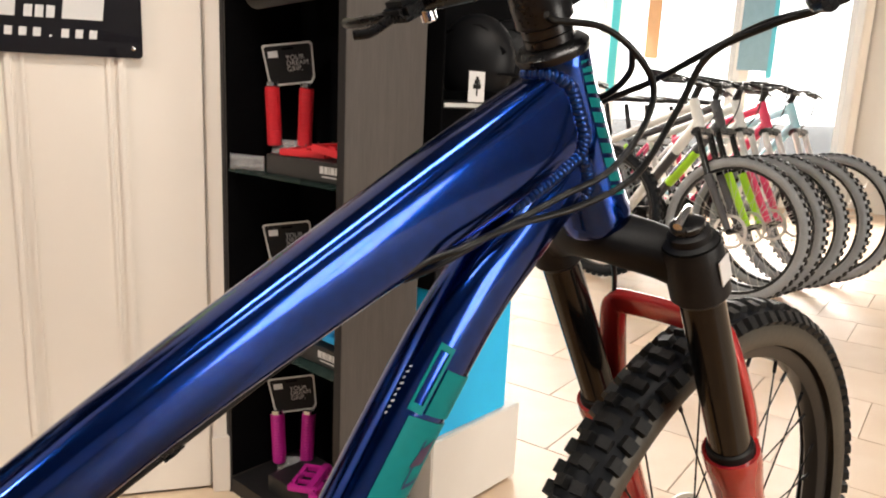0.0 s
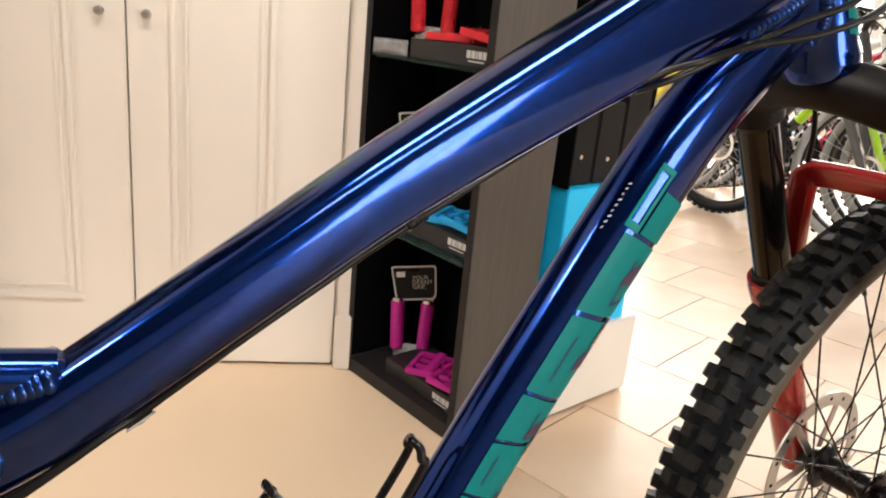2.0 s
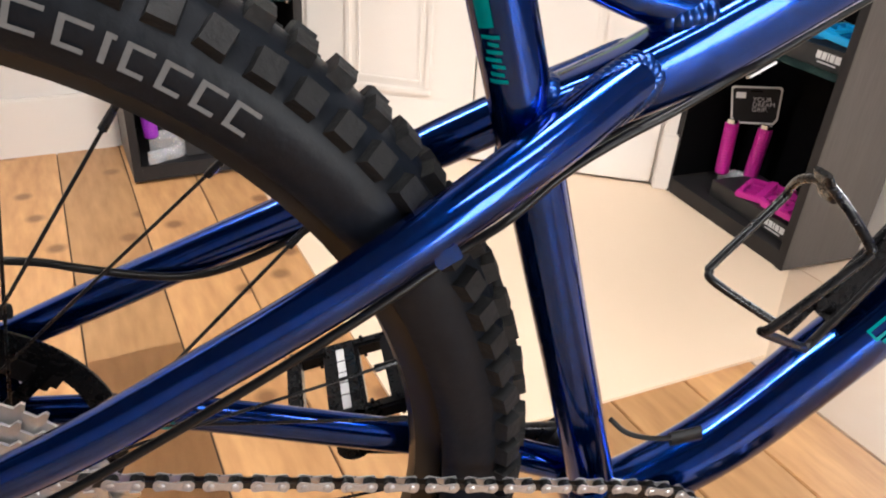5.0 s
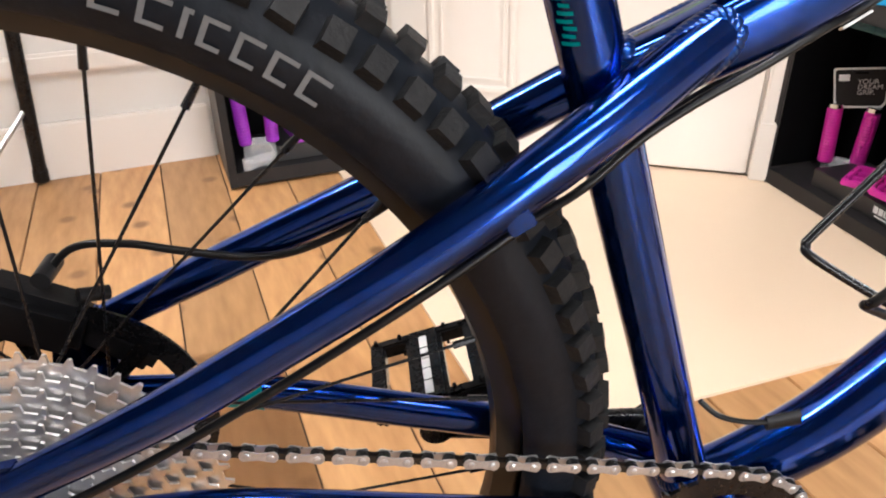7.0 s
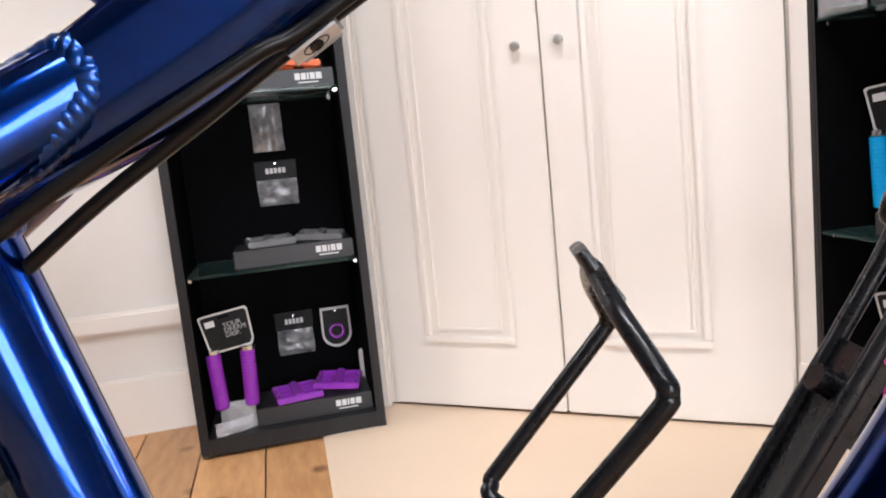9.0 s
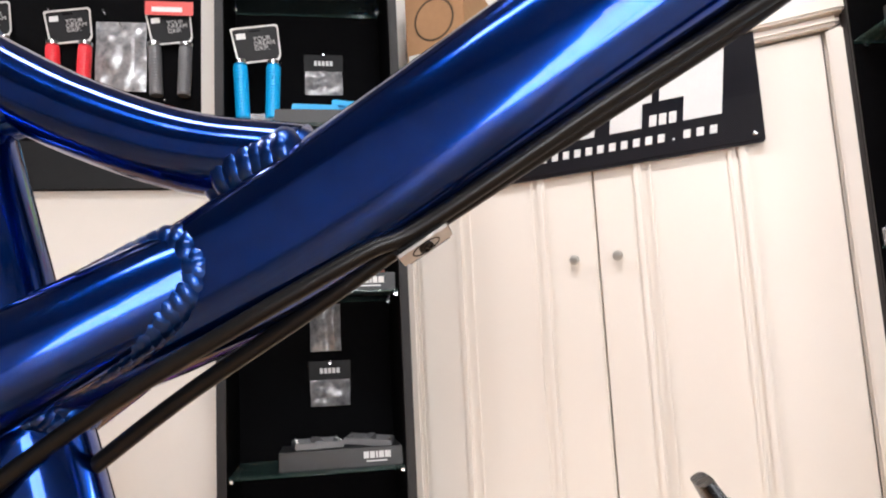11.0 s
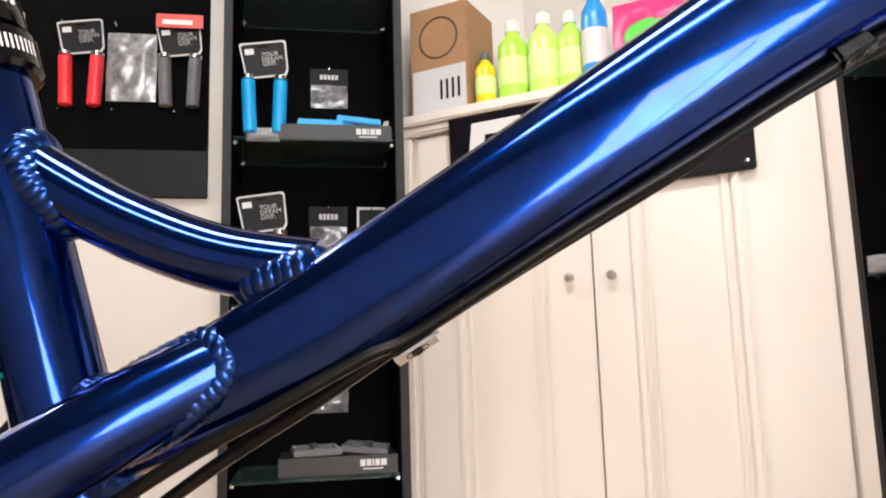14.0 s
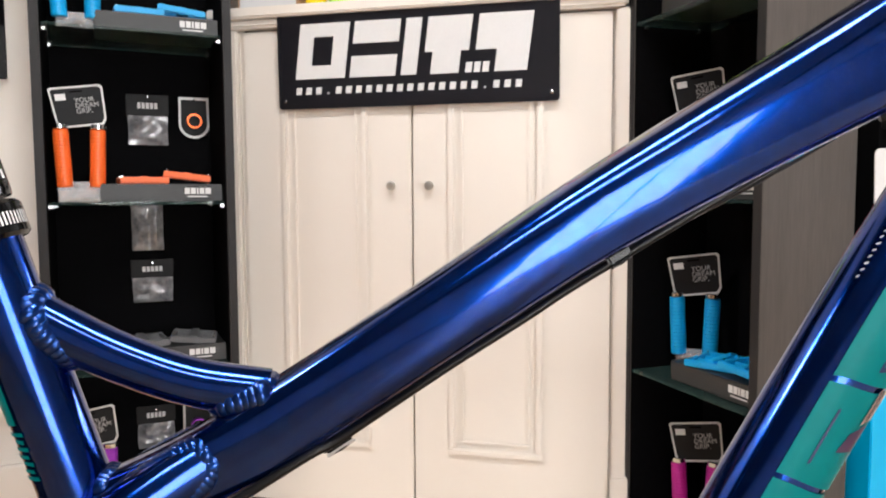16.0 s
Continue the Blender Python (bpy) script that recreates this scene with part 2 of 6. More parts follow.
def between(a, b):
    """A pose at a whose z axis points to b."""
    a, b = Vector(a), Vector(b)
    return Matrix.Translation(a) @ (b - a).to_track_quat("Z", "Y").to_matrix().to_4x4()


def lathe(bm, profile, seg=24, m=None, closed=False):
    """A turned form: rows of (radius, height) round the z axis."""
    rings = []
    for r, z in profile:
        rings.append([bm.verts.new((r * math.cos(2 * math.pi * k / seg), r * math.sin(2 * math.pi * k / seg), z)) for k in range(seg)])
    for a, b in zip(rings, rings[1:] + ([rings[0]] if closed else [])):
        for k in range(seg):
            bm.faces.new((a[k], a[(k + 1) % seg], b[(k + 1) % seg], b[k]))
    if not closed:
        bm.faces.new(rings[0])
        bm.faces.new(rings[-1])
    if m is not None:
        bmesh.ops.transform(bm, matrix=m, verts=[v for r in rings for v in r])
    return bm


def rod(bm, a, b, r, seg=16, r2=None, bevel=0.0):
    n = (Vector(b) - Vector(a)).length
    r2 = r if r2 is None else r2
    prof = [(r, 0), (r2, n)] if not bevel else [(r - bevel, 0), (r, bevel), (r2, n - bevel), (r2 - bevel, n)]
    return lathe(bm, prof, seg, between(a, b))


def smooth_line(points, steps):
    """A Catmull-Rom line through rows of numbers."""
    p = [np.array(q, float) for q in points]
    p = [2 * p[0] - p[1]] + p + [2 * p[-1] - p[-2]]
    out = []
    for k in range(1, len(p) - 2):
        for s in range(steps):
            t = s / steps
            a, b, c, d = p[k - 1 : k + 3]
            out.append(0.5 * (2 * b + (c - a) * t + (2 * a - 5 * b + 4 * c - d) * t * t + (3 * b - a - 3 * c + d) * t**3))
    out.append(p[-2])
    return out


class Sweep:
    """A tube along a line in the bicycle's plane: rows of x, y, z, half width across, half depth. power 2 is round, above that squarer."""

    def __init__(self, rows, steps=8, power=2.0, hint=(0, 1, 0)):
        self.rows, self.power, self.hint = smooth_line(rows, steps), power, Vector(hint)

    def point(self, t, angle, proud=0.0):
        """t from 0 to 1 along the tube; angle 0 is the far side, 90 above, 180 the near side."""
        n = len(self.rows) - 1
        k = min(int(t * n), n - 1)
        row = self.rows[k] + (self.rows[k + 1] - self.rows[k]) * (t * n - k)
        tangent = Vector((self.rows[k + 1] - self.rows[k])[:3]).normalized()
        if 0 < k < n - 1:
            ta = Vector((self.rows[k + 1] - self.rows[k - 1])[:3]).normalized()
            tb = Vector((self.rows[k + 2] - self.rows[k])[:3]).normalized()
            tangent = ta.lerp(tb, t * n - k).normalized()
        side = (self.hint - tangent * self.hint.dot(tangent)).normalized()
        up = tangent.cross(side)
        if up.z < 0 or (abs(up.z) < 0.05 and up.x > 0):
            up = -up
        c, s = math.cos(radians(angle)), math.sin(radians(angle))
        e = 2 / self.power
        return Vector(row[:3]) + side * math.copysign(abs(c) ** e, c) * (row[3] + proud) + up * math.copysign(abs(s) ** e, s) * (row[4] + proud)

    def tube(self, bm, seg=32):
        n = len(self.rows)
        rings = [[bm.verts.new(self.point(k / (n - 1), 360 * j / seg)) for j in range(seg)] for k in range(n)]
        for a, b in zip(rings, rings[1:]):
            for j in range(seg):
                bm.faces.new((a[j], a[(j + 1) % seg], b[(j + 1) % seg], b[j]))
        bm.faces.new(rings[0])
        bm.faces.new(rings[-1])
        return bm

    def patch(self, bm, corners, proud=0.0006, steps=10):
        """A skin piece between four corners (t, angle), in order round it."""
        grid = []
        for i in range(steps + 1):
            u = i / steps
            line = []
            for j in range(steps + 1):
                v = j / steps
                a = np.array(corners[0]) * (1 - u) + np.array(corners[1]) * u
                b = np.array(corners[3]) * (1 - u) + np.array(corners[2]) * u
                line.append(bm.verts.new(self.point(*(a * (1 - v) + b * v), proud)))
            grid.append(line)
        for i in range(steps):
            for j in range(steps):
                bm.faces.new((grid[i][j], grid[i + 1][j], grid[i + 1][j + 1], grid[i][j + 1]))
        return bm


def hose(points, r, steps=8, seg=10):
    rows = [(*p, r, r) for p in points]
    line = smooth_line(rows, steps)
    bm = bmesh.new()
    rings, up = [], Vector((0.13, 0.2, 0.97))
    for k, row in enumerate(line):
        t = Vector((line[min(k + 1, len(line) - 1)] - line[max(k - 1, 0)])[:3]).normalized()
        up = (up - t * up.dot(t)).normalized()
        side = t.cross(up)
        rings.append([bm.verts.new(Vector(row[:3]) + (side * math.cos(a) + up * math.sin(a)) * r) for a in [2 * math.pi * j / seg for j in range(seg)]])
    for a, b in zip(rings, rings[1:]):
        for j in range(seg):
            bm.faces.new((a[j], a[(j + 1) % seg], b[(j + 1) % seg], b[j]))
    bm.faces.new(rings[0])
    bm.faces.new(rings[-1])
    return bm


def bead(points, r, pitch=0.0024, thick=1.2, steps=60, lean=0.6):
    """A weld seam: overlapping ripples along a line."""
    line = [Vector(p) for p in smooth_line(points, steps)]
    bm = bmesh.new()
    gone, at, rng = 0.0, 0, random.Random(7)
    for a, b in zip(line, line[1:]):
        gone += (b - a).length
        if gone >= pitch:
            gone = 0.0
            t = (b - a).normalized()
            m = Matrix.Translation(a) @ t.to_track_quat("Z", "Y").to_matrix().to_4x4() @ pose(0, 0, 0, rng.uniform(-6, 6), math.degrees(lean) + rng.uniform(-5, 5))
            bmesh.ops.create_uvsphere(bm, u_segments=12, v_segments=8, radius=1, matrix=m @ Matrix.Diagonal((r, r * 0.95, pitch * thick, 1)))
    return bm


def prism(bm, outline, depth, m=None):
    """A flat outline in x, z, pushed depth along y."""
    front = [bm.verts.new((x, 0, z)) for x, z in outline]
    back = [bm.verts.new((x, depth, z)) for x, z in outline]
    bm.faces.new(front)
    bm.faces.new(back[::-1])
    n = len(outline)
    for k in range(n):
        bm.faces.new((front[k], back[k], back[(k + 1) % n], front[(k + 1) % n]))
    if m is not None:
        bmesh.ops.transform(bm, matrix=m, verts=front + back)
    return bm


def rounded(w, h, r, steps=5):
    """A rounded rectangle, centred, as x, z."""
    out = []
    for cx, cz, a0 in ((w / 2 - r, h / 2 - r, 0), (-w / 2 + r, h / 2 - r, 90), (-w / 2 + r, -h / 2 + r, 180), (w / 2 - r, -h / 2 + r, 270)):
        for k in range(steps + 1):
            a = radians(a0 + 90 * k / steps)
            out.append((cx + r * math.cos(a), cz + r * math.sin(a)))
    return out


def words(text, size, mat, parent, m, depth=0.0004, name="lettering", spacing=1.0):
    cu = bpy.data.curves.new(name, "FONT")
    cu.body, cu.size, cu.extrude, cu.space_line = text, size, depth, 0.8
    cu.space_character = spacing
    tmp = bpy.data.objects.new(name, cu)
    scene.collection.objects.link(tmp)
    me = bpy.data.meshes.new_from_object(tmp.evaluated_get(bpy.context.evaluated_depsgraph_get()))
    bpy.data.objects.remove(tmp)
    bpy.data.curves.remove(cu)
    me.materials.append(mat)
    ob = new(name, me)
    ob.parent = parent
    ob.matrix_basis = m
    return ob


# ---- the shop: floor, walls, ceiling ----


def slab(name, outline, z0, z1, mat, label, category, parent=None):
    bm = bmesh.new()
    low = [bm.verts.new((x, y, z0)) for x, y in outline]
    top = [bm.verts.new((x, y, z1)) for x, y in outline]
    bm.faces.new(low[::-1])
    bm.faces.new(top)
    n = len(outline)
    for k in range(n):
        bm.faces.new((low[k], low[(k + 1) % n], top[(k + 1) % n], top[k]))
    ob = finish(name, bm, mat, parent, smooth=False)
    return tagged(ob, label, category, kind="structure")


WALL_DIR = Vector((0.79, 0.614, 0))          # the slanting wall behind the narrow display cabinet
WALL_OUT = Vector((0.614, -0.79, 0))         # its face, into the shop; the planks run this way
CORNER = Vector((-0.87, 1.815, 0))

floor = slab("floor", [(-4.2, -4), (6.2, -4), (6.2, 6), (-4.2, 6)], -0.2, -0.013, GROUT, "shop floor of cream tiles meeting worn orange planks", "floor")
slab("ceiling", [(-4.2, -4), (6.2, -4), (6.2, 6), (-4.2, 6)], 2.7, 2.85, CEIL, "dark grey painted shop ceiling", "ceiling")
slab("ground", [(-400, -400), (400, -400), (400, 400), (-400, 400)], -0.5, -0.21, CONCRETE, "grey paved ground outside the shop", "ground")


def wall(name, a, b, z0, z1, thick, mat, label):
    """A wall from a to b whose face is that line; its thickness lies to the left of the way from a to b."""
    a, b = Vector((*a, 0)), Vector((*b, 0))
    n = Vector((-(b - a).y, (b - a).x, 0)).normalized() * thick
    return slab(name, [a.xy, b.xy, (b + n).xy, (a + n).xy], z0, z1, mat, label, "wall")


far_end = CORNER - WALL_DIR * 3.6
wall("wall_left", far_end.xy, (CORNER + WALL_DIR * 0.49).xy, -0.2, 2.7, 0.15, WALLPAINT, "off-white painted wall with a moulded dado behind the cabinet")
wall("wall_behind_cupboard", (-0.87, 2.12), (0.7, 2.12), -0.2, 2.7, 0.15, WALLPAINT, "white painted wall above the cream cupboard")
slab("wall_pier", [(0.262, 1.83), (0.458, 1.945), (0.5, 1.9), (0.75, 2.05), (0.75, 2.27), (0.262, 2.12)], -0.2, 2.7, WALLPAINT, "white painted pier behind the display cabinet", "wall")
wall("wall_inner", (0.75, 2.27), (0.75, 6), -0.2, 2.7, 0.12, WALLPAINT, "off-white shop side wall")
wall("wall_east", (6, 2.4), (6, 6), -0.2, 2.7, -0.15, WALLPAINT, "off-white painted side wall of the shop")
# unseen closing walls, their greys set to shape reflections in the blue frame
wall("wall_south_east", (6, -4), (6, 2.4), -0.2, 2.7, -0.15, DARKWALL, "dark grey unseen side wall that darkens the frame's reflections")
wall("wall_west", (-3.9, -3.8), (-3.9, 2.2), -0.2, 2.7, 0.15, MIDWALL, "mid grey unseen side wall that brightens the frame's reflections")

# shop front with tall windows and a glazed door
FRONT_Y = 5.9
front = thing("shop_front", pose(0, FRONT_Y, 0), "white-framed glazed shop front letting in bright daylight", "shop front", kind="structure")
part("wall_below", boxed((0.75, 0, -0.2), (6, 0.15, 0.45)), WALLPAINT, front, smooth=False)
part("wall_above", boxed((0.75, 0, 2.45), (6, 0.15, 2.7)), WALLPAINT, front, smooth=False)
for x in (0.78, 2.05, 3.35, 4.65, 5.92):
    part("window_post", boxed((x - 0.05, -0.02, 0.45), (x + 0.05, 0.16, 2.45), 0.008), CREAM, front)
for x in (0.83, 2.10, 3.40, 4.70):
    pane = part("pane", boxed((x, 0.07, 0.45), (x + 1.2, 0.076, 2.45)), PANE, front, "clear window glass", smooth=False)
    pane.visible_shadow = False

for x, y, w in ((8.35, 7.5, 0.4), (8.9, 7.9, 0.45)):
    shrub = thing("shrub", pose(x, y, -0.21), "small green leafy shrub outside the shop window", "shrub", "shrubs")
    rng = random.Random(int(x * 10))
    bm = bmesh.new()
    for k in range(420):
        a, up = rng.uniform(0, 2 * math.pi), rng.uniform(0.35, 1.9)
        r = w * math.sin(min(1.0, (up - 0.2) / 1.75) * math.pi) * rng.uniform(0.3, 1.05)
        m = Matrix.Translation((r * math.cos(a), r * math.sin(a), up)) @ pose(0, 0, 0, rng.uniform(-60, 60), rng.uniform(-60, 60), rng.uniform(0, 360))
        bm.faces.new([bm.verts.new(m @ Vector(p)) for p in ((-0.05, 0, 0), (0, -0.025, 0.006), (0.05, 0, 0), (0, 0.025, 0.006))])
    tagged(part("crown", bm, FOLIAGE, shrub, smooth=False), kind="stuff")
    part("stem", rod(bmesh.new(), (0, 0, 0), (0.03, 0, 1.3), 0.025, 10, 0.012), OAK, shrub)
backdrop = finish("backdrop", boxed((-30, 40, -1), (60, 40.1, 30)), SKYGLOW, smooth=False)
tagged(backdrop, "bright hazy distance outside the shop windows", "backdrop", kind="structure")

# second glazed front behind the bicycle's drive side
bay = thing("street_window", pose(0, -3.6, 0), "wide street window with slim posts letting in daylight", "window", kind="structure")
part("wall_below", boxed((-4.2, -0.15, -0.2), (6.2, 0, 0.05)), DARKWALL, bay, smooth=False)
part("wall_above", boxed((-4.2, -0.15, 2.45), (6.2, 0, 2.7)), DARKWALL, bay, smooth=False)
# unseen stretch, mid grey to lift the reflections in the blue paint
part("wall_beside", boxed((-4.2, -0.15, 0.05), (2.9, 0, 2.45)), MIDWALL, bay, smooth=False)
part("wall_beside", boxed((5.8, -0.15, 0.05), (6.2, 0, 2.45)), DARKWALL, bay, smooth=False)
for x in (2.93, 4.35, 5.77):
    part("window_post", boxed((x - 0.03, -0.1, 0.05), (x + 0.03, -0.03, 2.45), 0.006), CREAM, bay)
for x in (2.96, 4.38):
    pane = part("pane", boxed((x, -0.09, 0.05), (x + 1.36, -0.084, 2.45)), PANE, bay, "clear window glass", smooth=False)
    pane.visible_shadow = False

# ceiling panel lamps
for px, py, watts in LAMPS:
    lamp = thing("ceiling_light", pose(px, py, 2.7), "long lit ceiling panel lamp in a white housing", "light", "ceiling lights")
    part("housing", boxed((-0.69, -0.18, -0.07), (0.69, 0.18, -0.001), 0.006), CREAM, lamp)
    part("diffuser", boxed((-0.66, -0.15, -0.078), (0.66, 0.15, -0.071), 0.002), LAMP, lamp)

# skirting and dado rail on the slanting wall
turn_left = Matrix(((WALL_DIR.x, -WALL_OUT.x, 0, CORNER.x), (WALL_DIR.y, -WALL_OUT.y, 0, CORNER.y), (0, 0, 1, 0), (0, 0, 0, 1)))
tagged(finish("baseboard", boxed((-3.5, -0.018, -0.012), (-0.28, 0, 0.13), 0.004, turn_left), CREAM), "cream painted skirting board", "skirting", kind="structure")
tagged(finish("trim", boxed((-3.5, -0.022, 0.24), (-0.28, 0, 0.29), 0.008, turn_left), CREAM), "cream moulded dado rail along the wall", "rail", kind="structure")

BORDER = (Vector((0.411, 1.06, 0)) - CORNER).dot(WALL_DIR)
bed = [CORNER + WALL_DIR * a + WALL_OUT * b for a, b in ((BORDER - 3.7, 0.0), (BORDER - 0.002, 0.0), (BORDER - 0.002, 6.6), (BORDER - 3.7, 6.6))]
slab("plank_bed", [p.xy for p in bed], -0.0128, -0.0115, GAP, "dark bed in the gaps under the planks", "floor bed")

# the pale sheet laid on the floor before the cupboard
sheet = slab("floor_sheet", [(-0.137, 0.822), (0.365, 1.175), (0.47, 1.5), (0.262, 1.815), (-0.68, 1.815), (-0.725, 1.60)], -0.006, 0.0, PLY,
             "pale varnished board sheet laid over the floor", "floor sheet")

# ---- cream cupboard with two panelled doors ----
cup = thing("cupboard", pose(0, 1.81, 0), "cream painted built-in cupboard with two closed panelled doors", "cupboard")
part("side_stile", boxed((-0.732, 0.012, 0.0), (-0.6575, 0.03, 1.1645)), CREAM, cup, smooth=False)
part("side_stile", boxed((0.2065, 0.012, 0.0), (0.262, 0.05, 1.1645)), CREAM, cup, smooth=False)
part("body", boxed((-0.657, 0.0302, 0.0), (0.206, 0.09, 1.1645)), CREAM, cup, smooth=False)
part("ledge", boxed((-0.73, -0.035, 1.165), (0.245, 0.3, 1.19), 0.004), CREAM, cup, "cream moulded top ledge")
part("ledge_moulding", boxed((-0.715, -0.02, 1.145), (0.235, 0.012, 1.164), 0.006), CREAM, cup)
part("post", boxed((-0.73, -0.012, 0.0), (-0.664, 0.011, 1.144), 0.005), CREAM, cup)
part("post", boxed((0.212, -0.012, 0.0), (0.25, 0.011, 1.144), 0.005), CREAM, cup)
part("plinth_block", boxed((-0.735, -0.022, 0.0), (-0.66, -0.0125, 0.14), 0.004), CREAM, cup)
part("plinth_block", boxed((0.208, -0.022, 0.0), (0.25, -0.0125, 0.14), 0.004), CREAM, cup)


def panelled_door(x0, x1, p0, p1, knob_x):
    door = part("door", boxed((x0 + 0.0022, 0.0, 0.006), (x1 - 0.0022, 0.026, 1.14), 0.003), CREAM, cup, "flat cream door with a moulded panel")
    bm = bmesh.new()
    z0, z1 = 0.155, 1.06
    for lo, hi in (((p0, -0.009, z0), (p1, -0.0005, z0 + 0.016)), ((p0, -0.009, z1 - 0.016), (p1, -0.0005, z1)),
                   ((p0, -0.009, z0 + 0.0162), (p0 + 0.016, -0.0005, z1 - 0.0162)), ((p1 - 0.016, -0.009, z0 + 0.0162), (p1, -0.0005, z1 - 0.0162))):
        box(bm, lo, hi, 0.003)
    g = 0.028
    for lo, hi in (((p0 + g, -0.005, z0 + g), (p1 - g, -0.0005, z0 + g + 0.008)), ((p0 + g, -0.005, z1 - g - 0.008), (p1 - g, -0.0005, z1 - g)),
                   ((p0 + g, -0.005, z0 + g + 0.0082), (p0 + g + 0.008, -0.0005, z1 - g - 0.0082)), ((p1 - g - 0.008, -0.005, z0 + g + 0.0082), (p1 - g, -0.0005, z1 - g - 0.0082))):
        box(bm, lo, hi, 0.0015)
    part("panel_moulding", bm, CREAM, door)
    part("knob", lathe(bmesh.new(), [(0.004, 0), (0.004, 0.012), (0.0095, 0.015), (0.0105, 0.02), (0.008, 0.024), (0.003, 0.025)], 18, pose(knob_x, 0, 0.775, 90)), SATIN, door, "small polished metal knob")


panelled_door(-0.657, -0.2395, -0.557, -0.343, -0.284)
panelled_door(-0.2395, 0.206, -0.155, 0.06, -0.195)

# ---- black sign with white block letters, fixed to the doors ----
sign = thing("wall_sign", pose(-0.23, 1.79, 1.069, 1.5), "black rectangular sign with bold white block shapes", "sign")
bm = prism(bmesh.new(), rounded(0.649, 0.23, 0.008), 0.006)
part("plate", bm, SIGNBLACK, sign)
bm = bmesh.new()
outer, inner = rounded(0.641, 0.218, 0.008), rounded(0.633, 0.21, 0.006)
for a, b, c, d in zip(outer, outer[1:] + outer[:1], inner[1:] + inner[:1], inner):
    for y in (-0.0025, -0.0004):
        bm.faces.new([bm.verts.new((x, y, z)) for x, z in (a, b, c, d)])
    for p, q in ((a, b), (c, d)):
        bm.faces.new([bm.verts.new((x, y, z)) for (x, z), y in ((p, -0.0025), (q, -0.0025), (q, -0.0004), (p, -0.0004))])
part("raised_rim", bm, SIGNBLACK, sign)
for x in (-0.308, 0.308):
    for z in (-0.097, 0.097):
        part("screw", lathe(bmesh.new(), [(0.0045, 0), (0.004, 0.003), (0.002, 0.004)], 14, pose(x, -0.0002, z, 90)), CHROME, sign)


def slanted(bm, x0, x1, z0, z1, lean=0.13):
    prism(bm, [(x0 + lean * z0, z0), (x1 + lean * z0, z0), (x1 + lean * z1, z1), (x0 + lean * z1, z1)], -0.0022)


# the maker's mark: five bold shapes built from slanted bars
Z0, Z1, TH = -0.048, 0.076, 0.03
marks = [
    [(-0.275, -0.155, Z0, Z0 + TH), (-0.275, -0.155, Z1 - TH, Z1), (-0.275, -0.239, Z0 + TH, Z1 - TH), (-0.191, -0.155, Z0 + TH, Z1 - TH)],
    [(-0.143, -0.035, Z0, -0.001), (-0.143, -0.035, 0.027, Z1)],
    [(-0.022, 0.014, Z0, Z1)],
    [(0.028, 0.128, 0.0, Z1), (0.046, 0.11, Z0, 0.0)],
    [(0.143, 0.261, 0.0, Z1), (0.19, 0.261, Z0, -0.0)],
    [(0.125, 0.139, Z0, Z0 + 0.022)], [(0.144, 0.158, Z0, Z0 + 0.022)], [(0.163, 0.177, Z0, Z0 + 0.022)],
]
for rows in marks:
    bm = bmesh.new()
    for row in rows:
        slanted(bm, *row)
    part("white_shape", bm, WHITE_PRINT, sign, "bold slanted white shape", smooth=False)
for k in range(22):
    bm = bmesh.new()
    if k in (3, 18):
        slanted(bm, -0.266 + k * 0.0243, -0.262 + k * 0.0243, -0.083, -0.079)
    else:
        slanted(bm, -0.27 + k * 0.0243, -0.257 + k * 0.0243, -0.083, -0.067)
    part("small_bar", bm, WHITE_PRINT, sign, smooth=False)

# ---- tall narrow display cabinets, one on each side of the cupboard ----
SHELF_Z = (0.38, 0.742, 1.105, 1.465)


def cabinet(m, label, D=0.25):
    """Front face along local x from 0 to 0.392, at y 0; the body goes back to y 0.25."""
    c = thing("display_cabinet", m, label, "cabinet", "display cabinets")
    W, H, T = 0.392, 1.83, 0.018
    part("side_panel", boxed((0, 0.0015, 0), (T, D, H), 0.001), OAK, c, "dark grey-brown wood-grain side")
    part("side_panel", boxed((W - T, 0.0015, 0), (W, D, H), 0.001), OAK, c, "dark grey-brown wood-grain side")
    part("front_edging", boxed((0, 0, 0), (T, 0.0013, H)), EDGE, c, smooth=False)
    part("front_edging", boxed((W - T, 0, 0), (W, 0.0013, H)), EDGE, c, smooth=False)
    part("back_panel", boxed((T, D - 0.01, 0), (W - T, D, H)), INSIDE, c, smooth=False)
    part("side_lining", boxed((T + 0.0002, 0.004, 0.04), (T + 0.0022, D - 0.0102, H - T)), INSIDE, c, smooth=False)
    part("side_lining", boxed((W - T - 0.0022, 0.004, 0.04), (W - T - 0.0002, D - 0.0102, H - T)), INSIDE, c, smooth=False)
    part("base", boxed((T + 0.0002, 0.002, 0.0), (W - T - 0.0002, D - 0.0102, 0.035), 0.001), EDGE, c)
    part("top", boxed((T + 0.0002, 0.002, H - T), (W - T - 0.0002, D - 0.0102, H), 0.001), EDGE, c)
    for z in SHELF_Z:
        shelf = part("glass_shelf", boxed((T + 0.004, 0.004, z - 0.006), (W - T - 0.004, D - 0.012, z), 0.001), GLASS, c, "dark green-edged glass shelf")
        for x in (T + 0.0025, W - T - 0.0105):
            for y in (0.02, D - 0.05):
                part("shelf_peg", boxed((x, y, z - 0.0135), (x + 0.008, y + 0.008, z - 0.0063), 0.001), CHROME, shelf)
    return c


